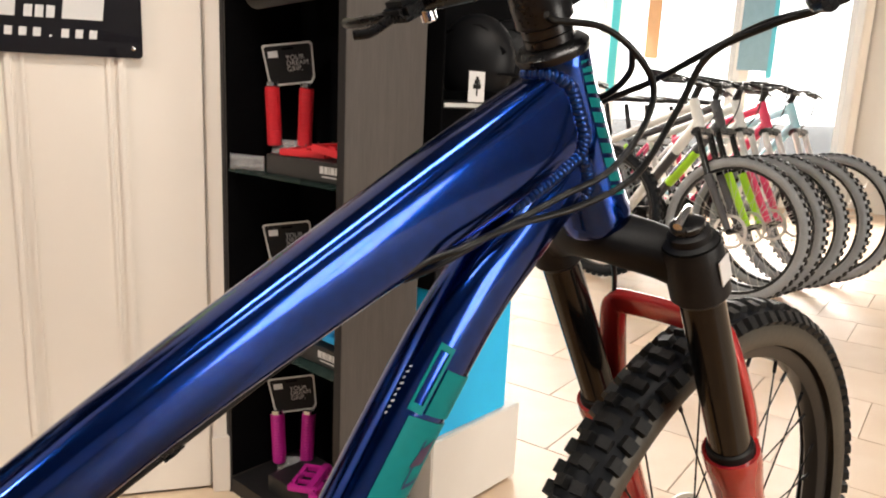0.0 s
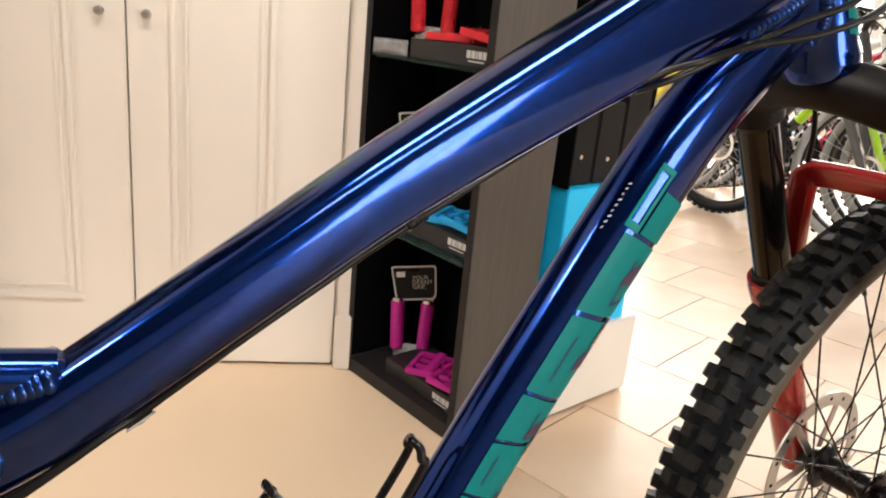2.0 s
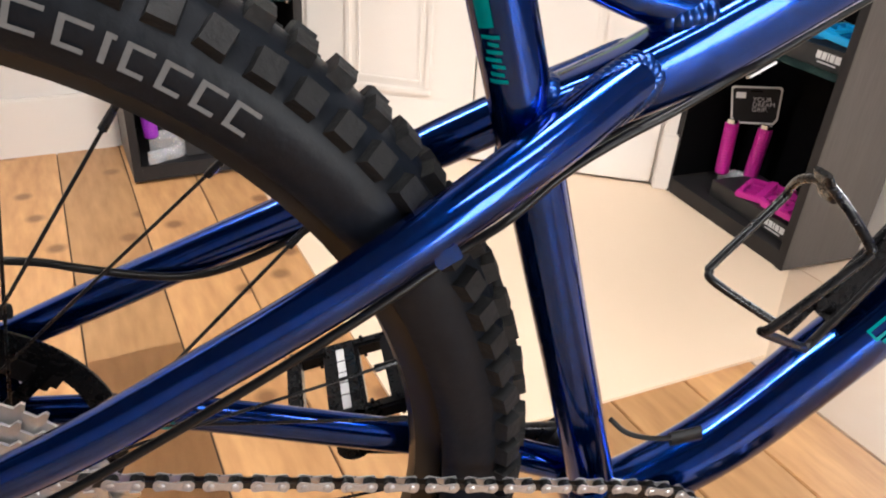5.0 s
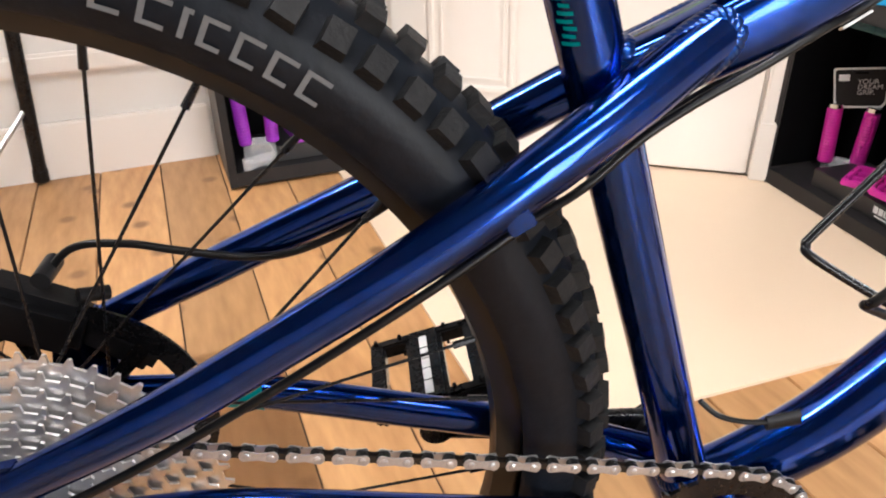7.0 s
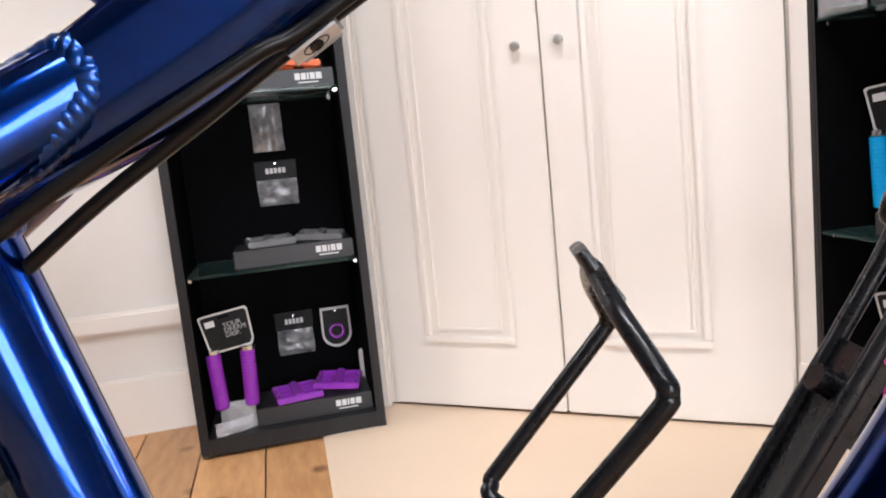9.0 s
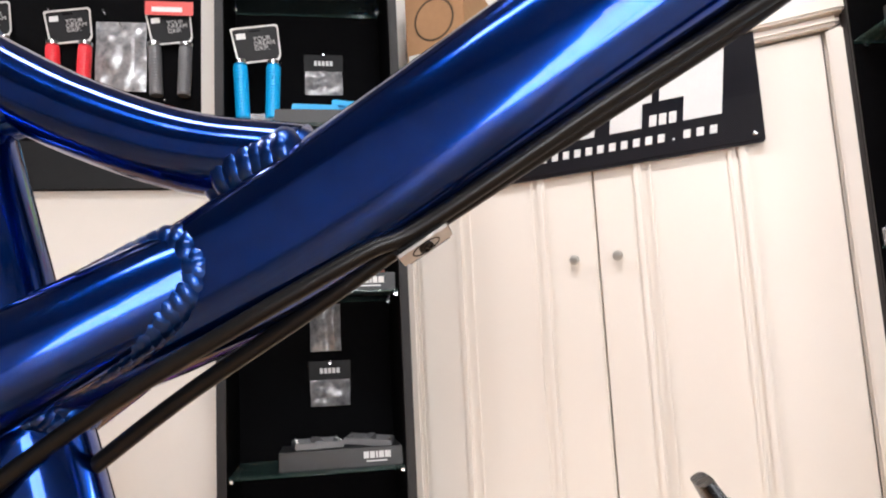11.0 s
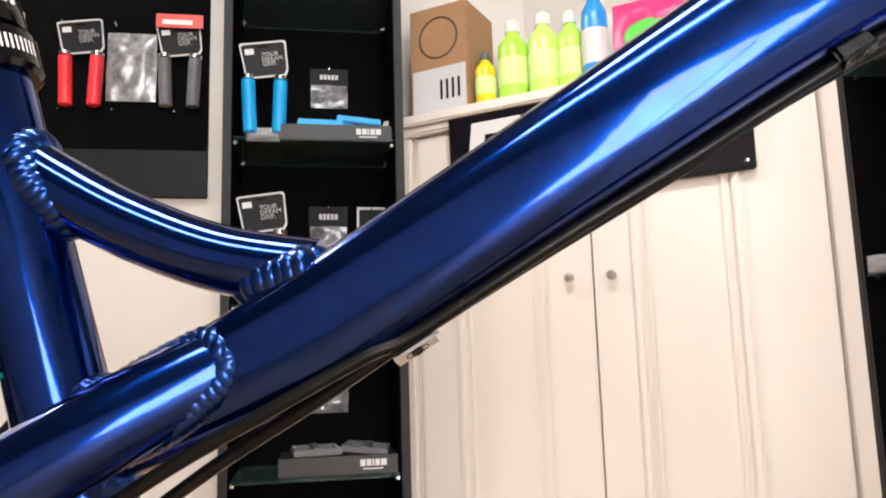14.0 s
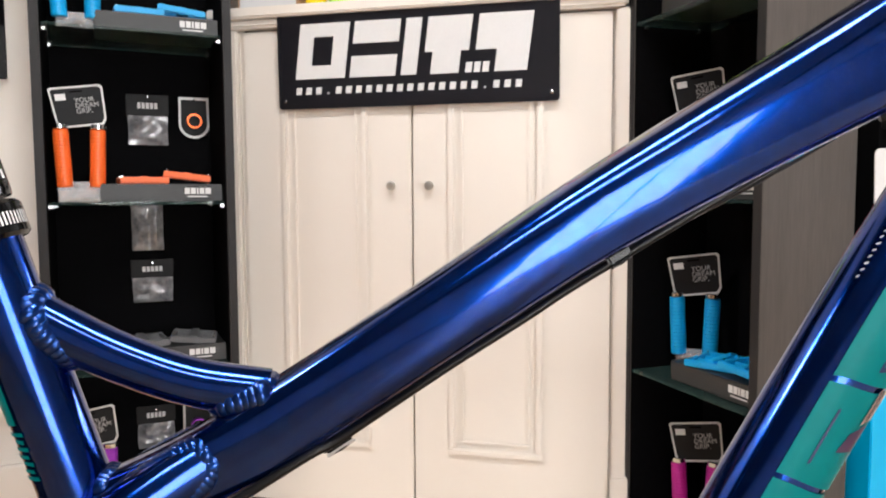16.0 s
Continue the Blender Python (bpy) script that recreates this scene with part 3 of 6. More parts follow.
LEFT_CAB = Matrix(((0.789, -0.614, 0, -0.925), (0.614, 0.789, 0, 1.445), (0, 0, 1, 0.0), (0, 0, 0, 1)))
RIGHT_CAB = Matrix(((0.53, 0.848, 0, 0.237), (-0.848, 0.53, 0, 1.802), (0, 0, 1, 0.0), (0, 0, 0, 1)))
cabinet(LEFT_CAB, "black open display cabinet with glass shelves of grips and pedals")
cabinet(RIGHT_CAB, "black open display cabinet with a grey-brown wood-grain side", 0.2)

# ---- the blue bicycle ----
BIKE = pose(0.0538, 0.5299, 0, 0, 0, 22.95)
bike = thing("bicycle", BIKE, "metallic blue hardtail mountain bicycle with a red and black fork", "bicycle")

top_rows = [(-0.108, 0, 0.590, 0.015, 0.017), (-0.06, 0, 0.6085, 0.017, 0.019), (-0.025, 0, 0.625, 0.019, 0.0205), (0.01, 0, 0.6455, 0.02, 0.0208),
            (0.09, 0, 0.6955, 0.021, 0.0213), (0.17, 0, 0.7445, 0.022, 0.0233), (0.291, 0, 0.8095, 0.023, 0.0296), (0.39, 0, 0.8605, 0.024, 0.0365), (0.478, 0, 0.906, 0.022, 0.039)]
down_rows = [(-0.012, 0.0, 0.288, 0.0208, 0.0229), (0.03, 0.0, 0.304, 0.0216, 0.0237), (0.0878, 0.0, 0.342, 0.0224, 0.0245), (0.1453, 0.0, 0.4025, 0.0232, 0.0245),
             (0.1959, 0.0, 0.462, 0.0232, 0.0242), (0.271, 0.0, 0.5825, 0.0232, 0.0272), (0.3816, 0.0, 0.752, 0.0232, 0.0282), (0.4435, 0.0, 0.817, 0.0216, 0.027),
             (0.5015, 0.0, 0.872, 0.0192, 0.0266)]
TOP = Sweep(top_rows, 8, 3.0)
DOWN = Sweep(down_rows, 8, 2.4)
SEAT = Sweep([(-0.0085, 0, 0.29, 0.0172, 0.0172), (-0.0785, 0, 0.519, 0.0172, 0.0172), (-0.144, 0, 0.733, 0.0172, 0.0172)], 8)
BRACE = Sweep([(-0.134, 0, 0.7025, 0.0125, 0.0128), (-0.112, 0, 0.6885, 0.0125, 0.0126), (-0.082, 0, 0.672, 0.0124, 0.0124), (-0.048, 0, 0.6585, 0.0124, 0.0124), (-0.012, 0, 0.6515, 0.0124, 0.0124)], 8)
part("top_tube", TOP.tube(bmesh.new(), 40), PAINT, bike, "tapered blue top tube")
down = part("down_tube", DOWN.tube(bmesh.new(), 40), PAINT, bike, "deep curved blue down tube with teal graphics")
part("seat_tube", SEAT.tube(bmesh.new(), 32), PAINT, bike)
part("brace_tube", BRACE.tube(bmesh.new(), 28), PAINT, bike, "short curved blue brace tube")
HT0, HT1 = Vector((0.537, 0, 0.817)), Vector((0.468, 0, 0.9545))
n = (HT1 - HT0).length
part("head_tube", lathe(bmesh.new(), [(0.028, 0), (0.0295, 0.002), (0.0295, 0.012), (0.0275, 0.02), (0.026, 0.06), (0.0245, n - 0.03), (0.0258, n - 0.014), (0.0258, n - 0.002), (0.0245, n)], 40, between(HT0, HT1)), PAINT, bike)
part("bottom_bracket_shell", rod(bmesh.new(), (-0.0085, -0.037, 0.287), (-0.0085, 0.037, 0.287), 0.0235, 28), PAINT, bike)

near_stay = [(-0.033, -0.005, 0.625, 0.0108, 0.0145), (-0.06, -0.0146, 0.611, 0.012, 0.015), (-0.09, -0.0254, 0.5935, 0.0132, 0.015), (-0.14, -0.04, 0.5635, 0.0135, 0.0143), (-0.2, -0.051, 0.528, 0.0125, 0.0136),
             (-0.275, -0.063, 0.489, 0.0115, 0.013), (-0.335, -0.07, 0.4585, 0.011, 0.0128), (-0.424, -0.072, 0.417, 0.009, 0.011)]
chain_stay = [(-0.018, -0.03, 0.288, 0.012, 0.014), (-0.1, -0.043, 0.3, 0.0105, 0.0145), (-0.2, -0.053, 0.32, 0.0105, 0.0145), (-0.32, -0.064, 0.348, 0.01, 0.013), (-0.424, -0.07, 0.364, 0.008, 0.01)]
STAYS = {}
for side in (1, -1):
    flip = [(x, y * side, z, a, b) for x, y, z, a, b in near_stay]
    STAYS[side] = Sweep(flip, 7)
    part("seat_stay", STAYS[side].tube(bmesh.new(), 22), PAINT, bike, "slender blue seat stay")
    lift = {1: (0, 0.019, 0.029, 0.035, 0.022), -1: (0.006, 0.016, 0.017, 0.012, 0.004)}[side]      # each side is shaped to clear tyre and chain
    flip = [(x, y * side, z + up, a, b) for (x, y, z, a, b), up in zip(chain_stay, lift)]
    lower = Sweep(flip, 7)
    stay = part("chain_stay", lower.tube(bmesh.new(), 22), PAINT, bike)
    if side == -1:
        part("teal_patch", lower.patch(bmesh.new(), [(0.73, 60), (0.8, 60), (0.79, 300), (0.72, 300)], 0.0008, 16), TEAL, stay, "teal patch on the chain stay")
    drop = part("dropout", prism(bmesh.new(), [(-0.409, 0.437), (-0.439, 0.432), (-0.452, 0.372), (-0.444, 0.34), (-0.419, 0.337), (-0.399, 0.357)], 0.006, pose(0, side * 0.07 - 0.003, 0)), PAINT, bike)
    part("axle_end", rod(bmesh.new(), (-0.432, side * 0.0735, 0.36), (-0.432, side * 0.081, 0.36), 0.009, 18), BLACK, drop)

# weld seams, found where one tube meets the other
HEAD = Sweep([(*HT0, 0.0285, 0.0285), (*HT0.lerp(HT1, 0.4), 0.026, 0.026), (*HT0.lerp(HT1, 0.8), 0.0247, 0.0247), (*HT1, 0.0256, 0.0256)], 6)
SHELL = Sweep([(-0.0085, -0.037, 0.287, 0.0235, 0.0235), (-0.0085, 0.0, 0.287, 0.0235, 0.0235), (-0.0085, 0.037, 0.287, 0.0235, 0.0235)], 4, hint=(1, 0, 0))


def within(tube, p):
    """Below 1 inside the tube's skin."""
    rows = tube.rows
    best = min(range(len(rows)), key=lambda k: (Vector(rows[k][:3]) - p).length_squared)
    a, b = rows[max(0, best - 1)], rows[min(len(rows) - 1, best + 1)]
    t = Vector((b - a)[:3]).normalized()
    side = (tube.hint - t * tube.hint.dot(t)).normalized()
    up, d = t.cross(side), p - Vector(rows[best][:3])
    return abs(d.dot(side) / rows[best][3]) ** tube.power + abs(d.dot(up) / rows[best][4]) ** tube.power


def seam(tube, other, t_out, t_in, a0=0, a1=360, step=12, sink=0.0032):
    """The line where the first tube enters the other one."""
    line = []
    for angle in range(a0, a1 + 1, step):
        lo, hi = t_out, t_in
        if within(other, tube.point(t_out, angle)) < 1 or within(other, tube.point(t_in, angle)) > 1:
            continue
        for _ in range(12):
            mid = (lo + hi) / 2
            if within(other, tube.point(mid, angle)) > 1:
                lo = mid
            else:
                hi = mid
        line.append(tube.point(lo, angle, -sink))
    return line


def weld(line, r, pitch, thick):
    if len(line) > 2:
        tagged(part("weld", bead(line, r, pitch, thick), WELD, bike, "rippled blue weld seam"), kind="stuff")


for side in (1, -1):
    weld(seam(STAYS[side], TOP, 0.33, 0.0, sink=0.0066), 0.0086, 0.0031, 1.8)
for high in (0.56, 0.6, 0.64):
    below = seam(SEAT, TOP, 0.48, high)
    if len(below) > 8:
        weld(below, 0.0064, 0.0032, 1.6)
        break
weld(seam(BRACE, TOP, 0.6, 1.0, sink=0.0052), 0.0092, 0.0033, 1.7)
weld(seam(BRACE, SEAT, 0.4, 0.0, sink=0.0047), 0.0086, 0.0032, 1.6)
weld(seam(TOP, SEAT, 0.35, 0.05), 0.0066, 0.0032, 1.6)
weld(seam(TOP, HEAD, 0.8, 1.0, sink=0.0005), 0.0066, 0.0042, 0.85)
weld(seam(DOWN, HEAD, 0.8, 1.0, sink=0.0005), 0.0066, 0.0042, 0.85)
weld(seam(DOWN, TOP, 0.6, 0.99, 76, 200, 4, 0.0005), 0.0066, 0.0042, 0.85)
weld(seam(SEAT, SHELL, 0.3, 0.0), 0.0066, 0.003, 1.2)
weld(seam(DOWN, SHELL, 0.2, 0.0), 0.0066, 0.003, 1.2)


# wheels: hub, rim, tyre with knobs, spokes
def wheel(name, m, label, seed, grow=0.0, skin=None):
    R, rng = 0.342, random.Random(seed)
    hub = part(name, lathe(bmesh.new(), [(0.009, -0.062), (0.014, -0.06), (0.016, -0.038), (0.028, -0.036), (0.028, -0.032), (0.017, -0.026), (0.016, 0.02), (0.03, 0.028), (0.03, 0.032), (0.016, 0.036), (0.014, 0.06), (0.009, 0.062)], 28, pose(0, 0, 0, 90)), BLACK, bike, label, m @ Matrix.Scale(1.012, 4))
    # the tyre's round section
    sec = []
    for k in range(17):
        a = radians(-118 + 236 * k / 16)
        sec.append((0.310 + (0.0265 + grow) * math.cos(a), (0.0285 + grow * 0.7) * math.sin(a)))
    inner = [(r - 0.003 if abs(z) > 0.02 else r - 0.004, z * 0.9) for r, z in sec[::-1]]
    part("tyre", lathe(bmesh.new(), sec + inner, 96, pose(0, 0, 0, 90), closed=True), skin or RUBBER, hub, "black tyre with a smooth sidewall")
    if skin:
        band = [(r + 0.0005, z * 1.01) for r, z in sec[4:13]]
        part("tread_base", lathe(bmesh.new(), band + [(r - 0.002, z) for r, z in band[::-1]], 96, pose(0, 0, 0, 90), closed=True), RUBBER, hub, "dark rubber under the tread knobs")
    bm = bmesh.new()
    count = 94
    for k in range(count):
        for row, (ang, wide, long_, high) in enumerate(((-53, 0.0155, 0.0145, 0.0078), (-17, 0.0145, 0.0135, 0.007), (17, 0.0145, 0.0135, 0.007), (53, 0.0155, 0.0145, 0.0078))):
            shift = 0.5 if row in (1, 2) else 0.0
            if row in (1, 2) and k % 2:
                ang *= 0.55
            a = 360 * (k + shift) / count + rng.uniform(-0.15, 0.15)
            q = radians(ang)
            r0 = 0.310 + (0.0262 + grow) * math.cos(q)
            m4 = pose(0, 0, 0, 0, a) @ pose(r0, (0.0282 + grow * 0.7) * math.sin(q), 0, 0, 0, ang) @ pose(0, 0, 0, rng.uniform(-6, 6))
            got = bmesh.ops.create_cube(bm, size=1, matrix=m4 @ Matrix.Translation((high / 2 - 0.001, 0, 0)) @ Matrix.Diagonal((high + 0.002, wide, long_, 1)))["verts"]
            top = [v for v in got if (m4.inverted() @ v.co).x > 0]
            c = sum((v.co for v in top), Vector()) / 4
            for v in top:
                v.co = c + (v.co - c) * 0.84
    tagged(part("tread", bm, KNOB, hub, "square black tread knobs", smooth=False), kind="stuff")
    rim_prof = [(0.2875, -0.015), (0.2925, -0.0155), (0.2935, -0.013), (0.286, -0.011), (0.286, 0.011), (0.2935, 0.013), (0.2925, 0.0155), (0.2875, 0.015), (0.277, 0.009), (0.2745, 0.0), (0.277, -0.009)]
    rim = part("rim", lathe(bmesh.new(), rim_prof, 96, pose(0, 0, 0, 90), closed=True), RIM, hub, "black rim")
    for k in range(32):
        out, lead = (-0.033 if k % 2 else 0.03), (1 if k % 4 < 2 else -1)
        a = 2 * math.pi * (k + 0.5) / 32
        b = a + lead * radians(68)
        p = Vector((0.028 * math.cos(b), out, 0.028 * math.sin(b)))
        q = Vector((0.2755 * math.cos(a), out * 0.1, 0.2755 * math.sin(a)))
        bm = rod(bmesh.new(), p, q, 0.00105, 6)
        rod(bm, q + (p - q).normalized() * 0.014, q, 0.0024, 8, 0.002)
        part("spoke", bm, BLACK, hub)
    return hub


def sidewall_bars(hub, a0, widths, r0, r1, y, mat, gap=1.1):
    """Pale printed blocks along the sidewall, in place of a product name."""
    bm, a = bmesh.new(), a0
    for w in widths:
        grid = [[bm.verts.new((r * math.cos(radians(a + w * k / 4)), yy, r * math.sin(radians(a + w * k / 4)))) for k in range(5)] for r, yy in ((r0, y[0]), (r1, y[1]))]
        for k in range(4):
            bm.faces.new((grid[0][k], grid[0][k + 1], grid[1][k + 1], grid[1][k]))
        a += w + gap
    part("sidewall_print", bm, mat, hub, "pale printed blocks on the sidewall", smooth=False)


rear = wheel("rear_wheel", pose(-0.432, 0, 0.36), "spoked black rear wheel with a knobbly tyre", 1, 0.008)
for k, w in enumerate((2.3, 2.2, 2.2, 2.1, 0.8, 2.4, 2.6)):
    a = 51.8 + (0, 3.0, 5.9, 8.8, 11.6, 13.2, 16.5)[k]
    lo, hi = 0.302, 0.3155
    yl = (-0.0347, -0.0348)
    sidewall_bars(rear, a, (w,), hi - 0.0022, hi, (yl[1], yl[1]), LETTER)
    if w > 2:
        sidewall_bars(rear, a + w * 0.1, (w * 0.9,), lo, lo + 0.0022, (yl[0], yl[0]), LETTER)
    sidewall_bars(rear, a + w - 0.5, (0.5,), lo, hi, (yl[0], yl[1]), LETTER)
# cassette, rotor and brake at the rear
def toothed(r, teeth, thick, hole, deep=0.0028):
    """A flat toothed ring, closed all round."""
    bm, outline = bmesh.new(), []
    for j in range(teeth):
        for f, e in ((0.0, -deep), (0.28, -deep), (0.42, 0.0022), (0.58, 0.0022), (0.72, -deep)):
            a = 2 * math.pi * (j + f) / teeth
            outline.append(((r + e) * math.cos(a), (r + e) * math.sin(a)))
    m = len(outline)
    inner = [(hole * math.cos(2 * math.pi * j / m), hole * math.sin(2 * math.pi * j / m)) for j in range(m)]
    o, i, p, q = [[bm.verts.new((x, y, z)) for x, z in line] for line, y in ((outline, 0.0), (inner, 0.0), (outline, thick), (inner, thick))]
    for j in range(m):
        k = (j + 1) % m
        bm.faces.new((o[j], o[k], i[k], i[j]))
        bm.faces.new((p[j], q[j], q[k], p[k]))
        bm.faces.new((o[j], p[j], p[k], o[k]))
        bm.faces.new((i[j], i[k], q[k], q[j]))
    return bm


for k in range(11):
    r, y = 0.112 - 0.0086 * k, -0.028 - 0.0037 * k
    part("cassette_sprocket", toothed(r, int(r * 500), 0.0018, r * 0.72), STEEL, rear, "silver toothed sprocket", pose(0, y, 0), smooth=False)
part("cassette_body", lathe(bmesh.new(), [(0.078, -0.0275), (0.05, -0.036), (0.018, -0.066), (0.012, -0.068)], 40, pose(0, 0, 0, 90) @ pose(0, 0, 0, 180)), BLACK, rear)


def rotor(parent, r, y, mat, label):
    disc = part("brake_rotor", lathe(bmesh.new(), [(r, -0.001), (r, 0.001), (r - 0.017, 0.001), (r - 0.017, -0.001)], 72, pose(0, y, 0, 90), closed=True), mat, parent, label)
    for arm in range(6):
        part("rotor_arm", boxed((0.018, y - 0.0009, -0.005), (r - 0.0175, y + 0.0009, 0.005), 0, pose(0, 0, 0, 0, 60 * arm + 14)), mat, disc, smooth=False)
    for hole in range(18):
        part("rotor_hole", rod(bmesh.new(), (r - 0.008, y - 0.0013, 0), (r - 0.008, y + 0.0013, 0), 0.0026, 10), INSIDE, disc, "", pose(0, 0, 0, 0, 20 * hole))


rotor(rear, 0.092, 0.05, BLACK, "dark vented brake disc")
bm = bmesh.new()
box(bm, (-0.03, -0.016, -0.02), (0.035, 0.016, 0.02), 0.007, pose(-0.444, 0.056, 0.446, 0, 25))
box(bm, (-0.02, -0.01, -0.012), (0.05, 0.01, 0.012), 0.005, pose(-0.414, 0.062, 0.429, 0, 38))
rod(bm, (-0.426, 0.045, 0.474), (-0.426, 0.07, 0.474), 0.006, 14)
rod(bm, (-0.409, 0.05, 0.459), (-0.394, 0.06, 0.454), 0.005, 14)
part("brake_caliper", bm, MATT, bike, "black brake caliper on the far stay")

# chain, chainring, cranks, pedals
BB = Vector((-0.0085, 0, 0.289))
chainring = part("chainring", toothed(0.0645, 32, 0.003, 0.046, 0.002), BLACK, bike, "black chainring", pose(BB.x, -0.0495, BB.z), smooth=False)
for arm in range(5):
    part("spider_arm", boxed((0.015, -0.001, -0.007), (0.0465, 0.004, 0.007), 0.001, pose(0, 0, 0, 0, 72 * arm + 20)), BLACK, chainring)

CH0, CH1 = Vector((-0.362, -0.052, 0.4235)), Vector((0.0, -0.049, 0.3545))
PITCH = 0.0127
axis = (CH1 - CH0).normalized()
links = int((CH1 - CH0).length / PITCH)
turn = axis.to_track_quat("X", "Z").to_matrix().to_4x4()


def link_plates(bm, y, wide, r, waist, x0):
    pts = []
    for cx, a0, a1 in ((PITCH, -62, 62), (0, 118, 242)):
        for k in range(9):
            a = radians(a0 + (a1 - a0) * k / 8)
            pts.append((x0 + cx + r * math.cos(a), r * math.sin(a)))
        pts.append((x0 + PITCH / 2, waist * (1 if cx else -1)))
    for s in (-1, 1):
        prism(bm, pts, wide, pose(0, s * y - wide / 2, 0))


inner_bm = bmesh.new()
arc = []
for k in range(links):
    arc.append(Matrix.Translation(CH0 + axis * PITCH * k) @ turn)
last = CH0 + axis * PITCH * links
ang = math.atan2(last.z - BB.z, last.x - BB.x)
step = PITCH / 0.0645
for k in range(9):
    a, b = ang - step * k, ang - step * (k + 1)
    p = Vector((BB.x + 0.0645 * math.cos(a), -0.049, BB.z + 0.0645 * math.sin(a)))
    q = Vector((BB.x + 0.0645 * math.cos(b), -0.049, BB.z + 0.0645 * math.sin(b)))
    arc.append(Matrix.Translation(p) @ (q - p).to_track_quat("X", "Z").to_matrix().to_4x4())
for k, m in enumerate(arc):
    one = bmesh.new()
    if k % 2 == 0:
        link_plates(one, 0.0018, 0.0008, 0.0036, 0.0022, 0)
    lathe(one, [(0.0038, -0.0016), (0.0038, 0.0016)], 12, pose(0, 0, 0, 90))
    lathe(one, [(0.0018, -0.0036), (0.0018, 0.0036)], 10, pose(0, 0, 0, 90))
    bmesh.ops.transform(one, matrix=m, verts=one.verts)
    me = bpy.data.meshes.new("tmp")
    one.to_mesh(me)
    one.free()
    inner_bm.from_mesh(me)
    bpy.data.meshes.remove(me)
chain = part("chain", inner_bm, DARKSTEEL, bike, "bright nickel roller chain", smooth=False)
bm = bmesh.new()
link_plates(bm, 0.0029, 0.0008, 0.0044, 0.0024, 0)
for x in (0, PITCH):
    lathe(bm, [(0.0024, 0.0), (0.0022, 0.0006), (0.0013, 0.0010), (0.0003, 0.0011)], 10, pose(x, -0.0032, 0, 90))
outer = None
for k, m in enumerate(arc):
    if k % 2:
        if outer is None:
            outer = part("outer_link", bm, CHAINSTEEL, chain, "", m, smooth=False)
            outer_mesh = outer.data
        else:
            ob = new("outer_link", outer_mesh)
            ob.parent, ob.matrix_basis = chain, m

for side, end in ((1, Vector((-0.184, 0.075, 0.302))), (-1, Vector((0.155, -0.075, 0.248)))):
    root = Vector((BB.x, side * 0.064, BB.z))
    arm = Sweep([(*root, 0.008, 0.017), (*(root.lerp(end, 0.5)), 0.0065, 0.013), (*end, 0.0065, 0.0125)], 6, 3.0)
    bm = arm.tube(bmesh.new(), 20)
    rod(bm, root - Vector((0, side * 0.012, 0)), root + Vector((0, side * 0.009, 0)), 0.019, 24)
    rod(bm, end - Vector((0, 0.008, 0)), end + Vector((0, 0.008, 0)), 0.0135, 20)
    crank = part("crank_arm", bm, BLACK, bike, "black crank arm")
    bm = bmesh.new()
    pm = Matrix.Translation(end + Vector((0, side * 0.062, 0.006))) @ pose(0, 0, 0, 0, -14 if side > 0 else 6)
    for x in (-0.049, 0.036):
        box(bm, (x, -0.046, -0.007), (x + 0.013, 0.046, 0.007), 0.002, pm)
    for y in (-0.048, 0.037):
        box(bm, (-0.049, y, -0.007), (0.049, y + 0.011, 0.007), 0.002, pm)
    box(bm, (-0.016, -0.05, -0.009), (0.016, 0.048, 0.009), 0.004, pm)
    for x in (-0.0425, -0.0205, 0.0205, 0.0425):
        for y in (-0.042, 0.042):
            rod(bm, pm @ Vector((x, y, -0.0115)), pm @ Vector((x, y, 0.0115)), 0.0018, 6)
    pedal = part("pedal", bm, BLACK, bike, "black platform pedal with pins")
    for y0, y1 in ((-0.042, -0.026), (-0.0245, -0.011), (-0.0095, 0.002), (0.0035, 0.017), (0.0185, 0.034)):
        part("pedal_print", boxed((-0.0035, y0, 0.0092), (0.0035, y1, 0.0096), 0, pm), WHITE_PRINT, pedal, smooth=False)

# wire bottle cage on the down tube
cage_r = 0.0031
cage = part("bottle_cage", hose([(0.0985, -0.004, 0.5505), (0.1015, -0.024, 0.541), (0.108, -0.0385, 0.5275), (0.109, -0.0405, 0.523), (0.1045, -0.0405, 0.516), (0.0665, -0.037, 0.4735), (0.0615, -0.035, 0.4665), (0.065, -0.029, 0.46), (0.112, -0.0135, 0.432), (0.119, -0.0115, 0.4305), (0.125, -0.0105, 0.436), (0.19, -0.0105, 0.541), (0.193, -0.0095, 0.557), (0.193, -0.006, 0.563), (0.191, 0.0, 0.5645)], cage_r), BLACK, bike, "black wire bottle cage")
part("cage_wire", hose([(0.0985, 0.004, 0.5505), (0.1015, 0.024, 0.541), (0.108, 0.0385, 0.5275), (0.109, 0.0405, 0.523), (0.1045, 0.0405, 0.516), (0.0665, 0.037, 0.4735), (0.0615, 0.035, 0.4665), (0.065, 0.029, 0.46), (0.112, 0.0135, 0.432), (0.119, 0.0115, 0.4305), (0.125, 0.0105, 0.436), (0.19, 0.0105, 0.541), (0.193, 0.0095, 0.557), (0.193, 0.006, 0.563), (0.191, 0.0, 0.5645)], cage_r), BLACK, cage)
STRAP = Sweep([(0.0945, -0.0, 0.557, 0.0085, 0.0022), (0.0985, 0, 0.55, 0.0095, 0.0026), (0.105, 0, 0.5395, 0.008, 0.003)], 5, 3)
part("cage_tab", STRAP.tube(bmesh.new(), 18), BLACK, cage)
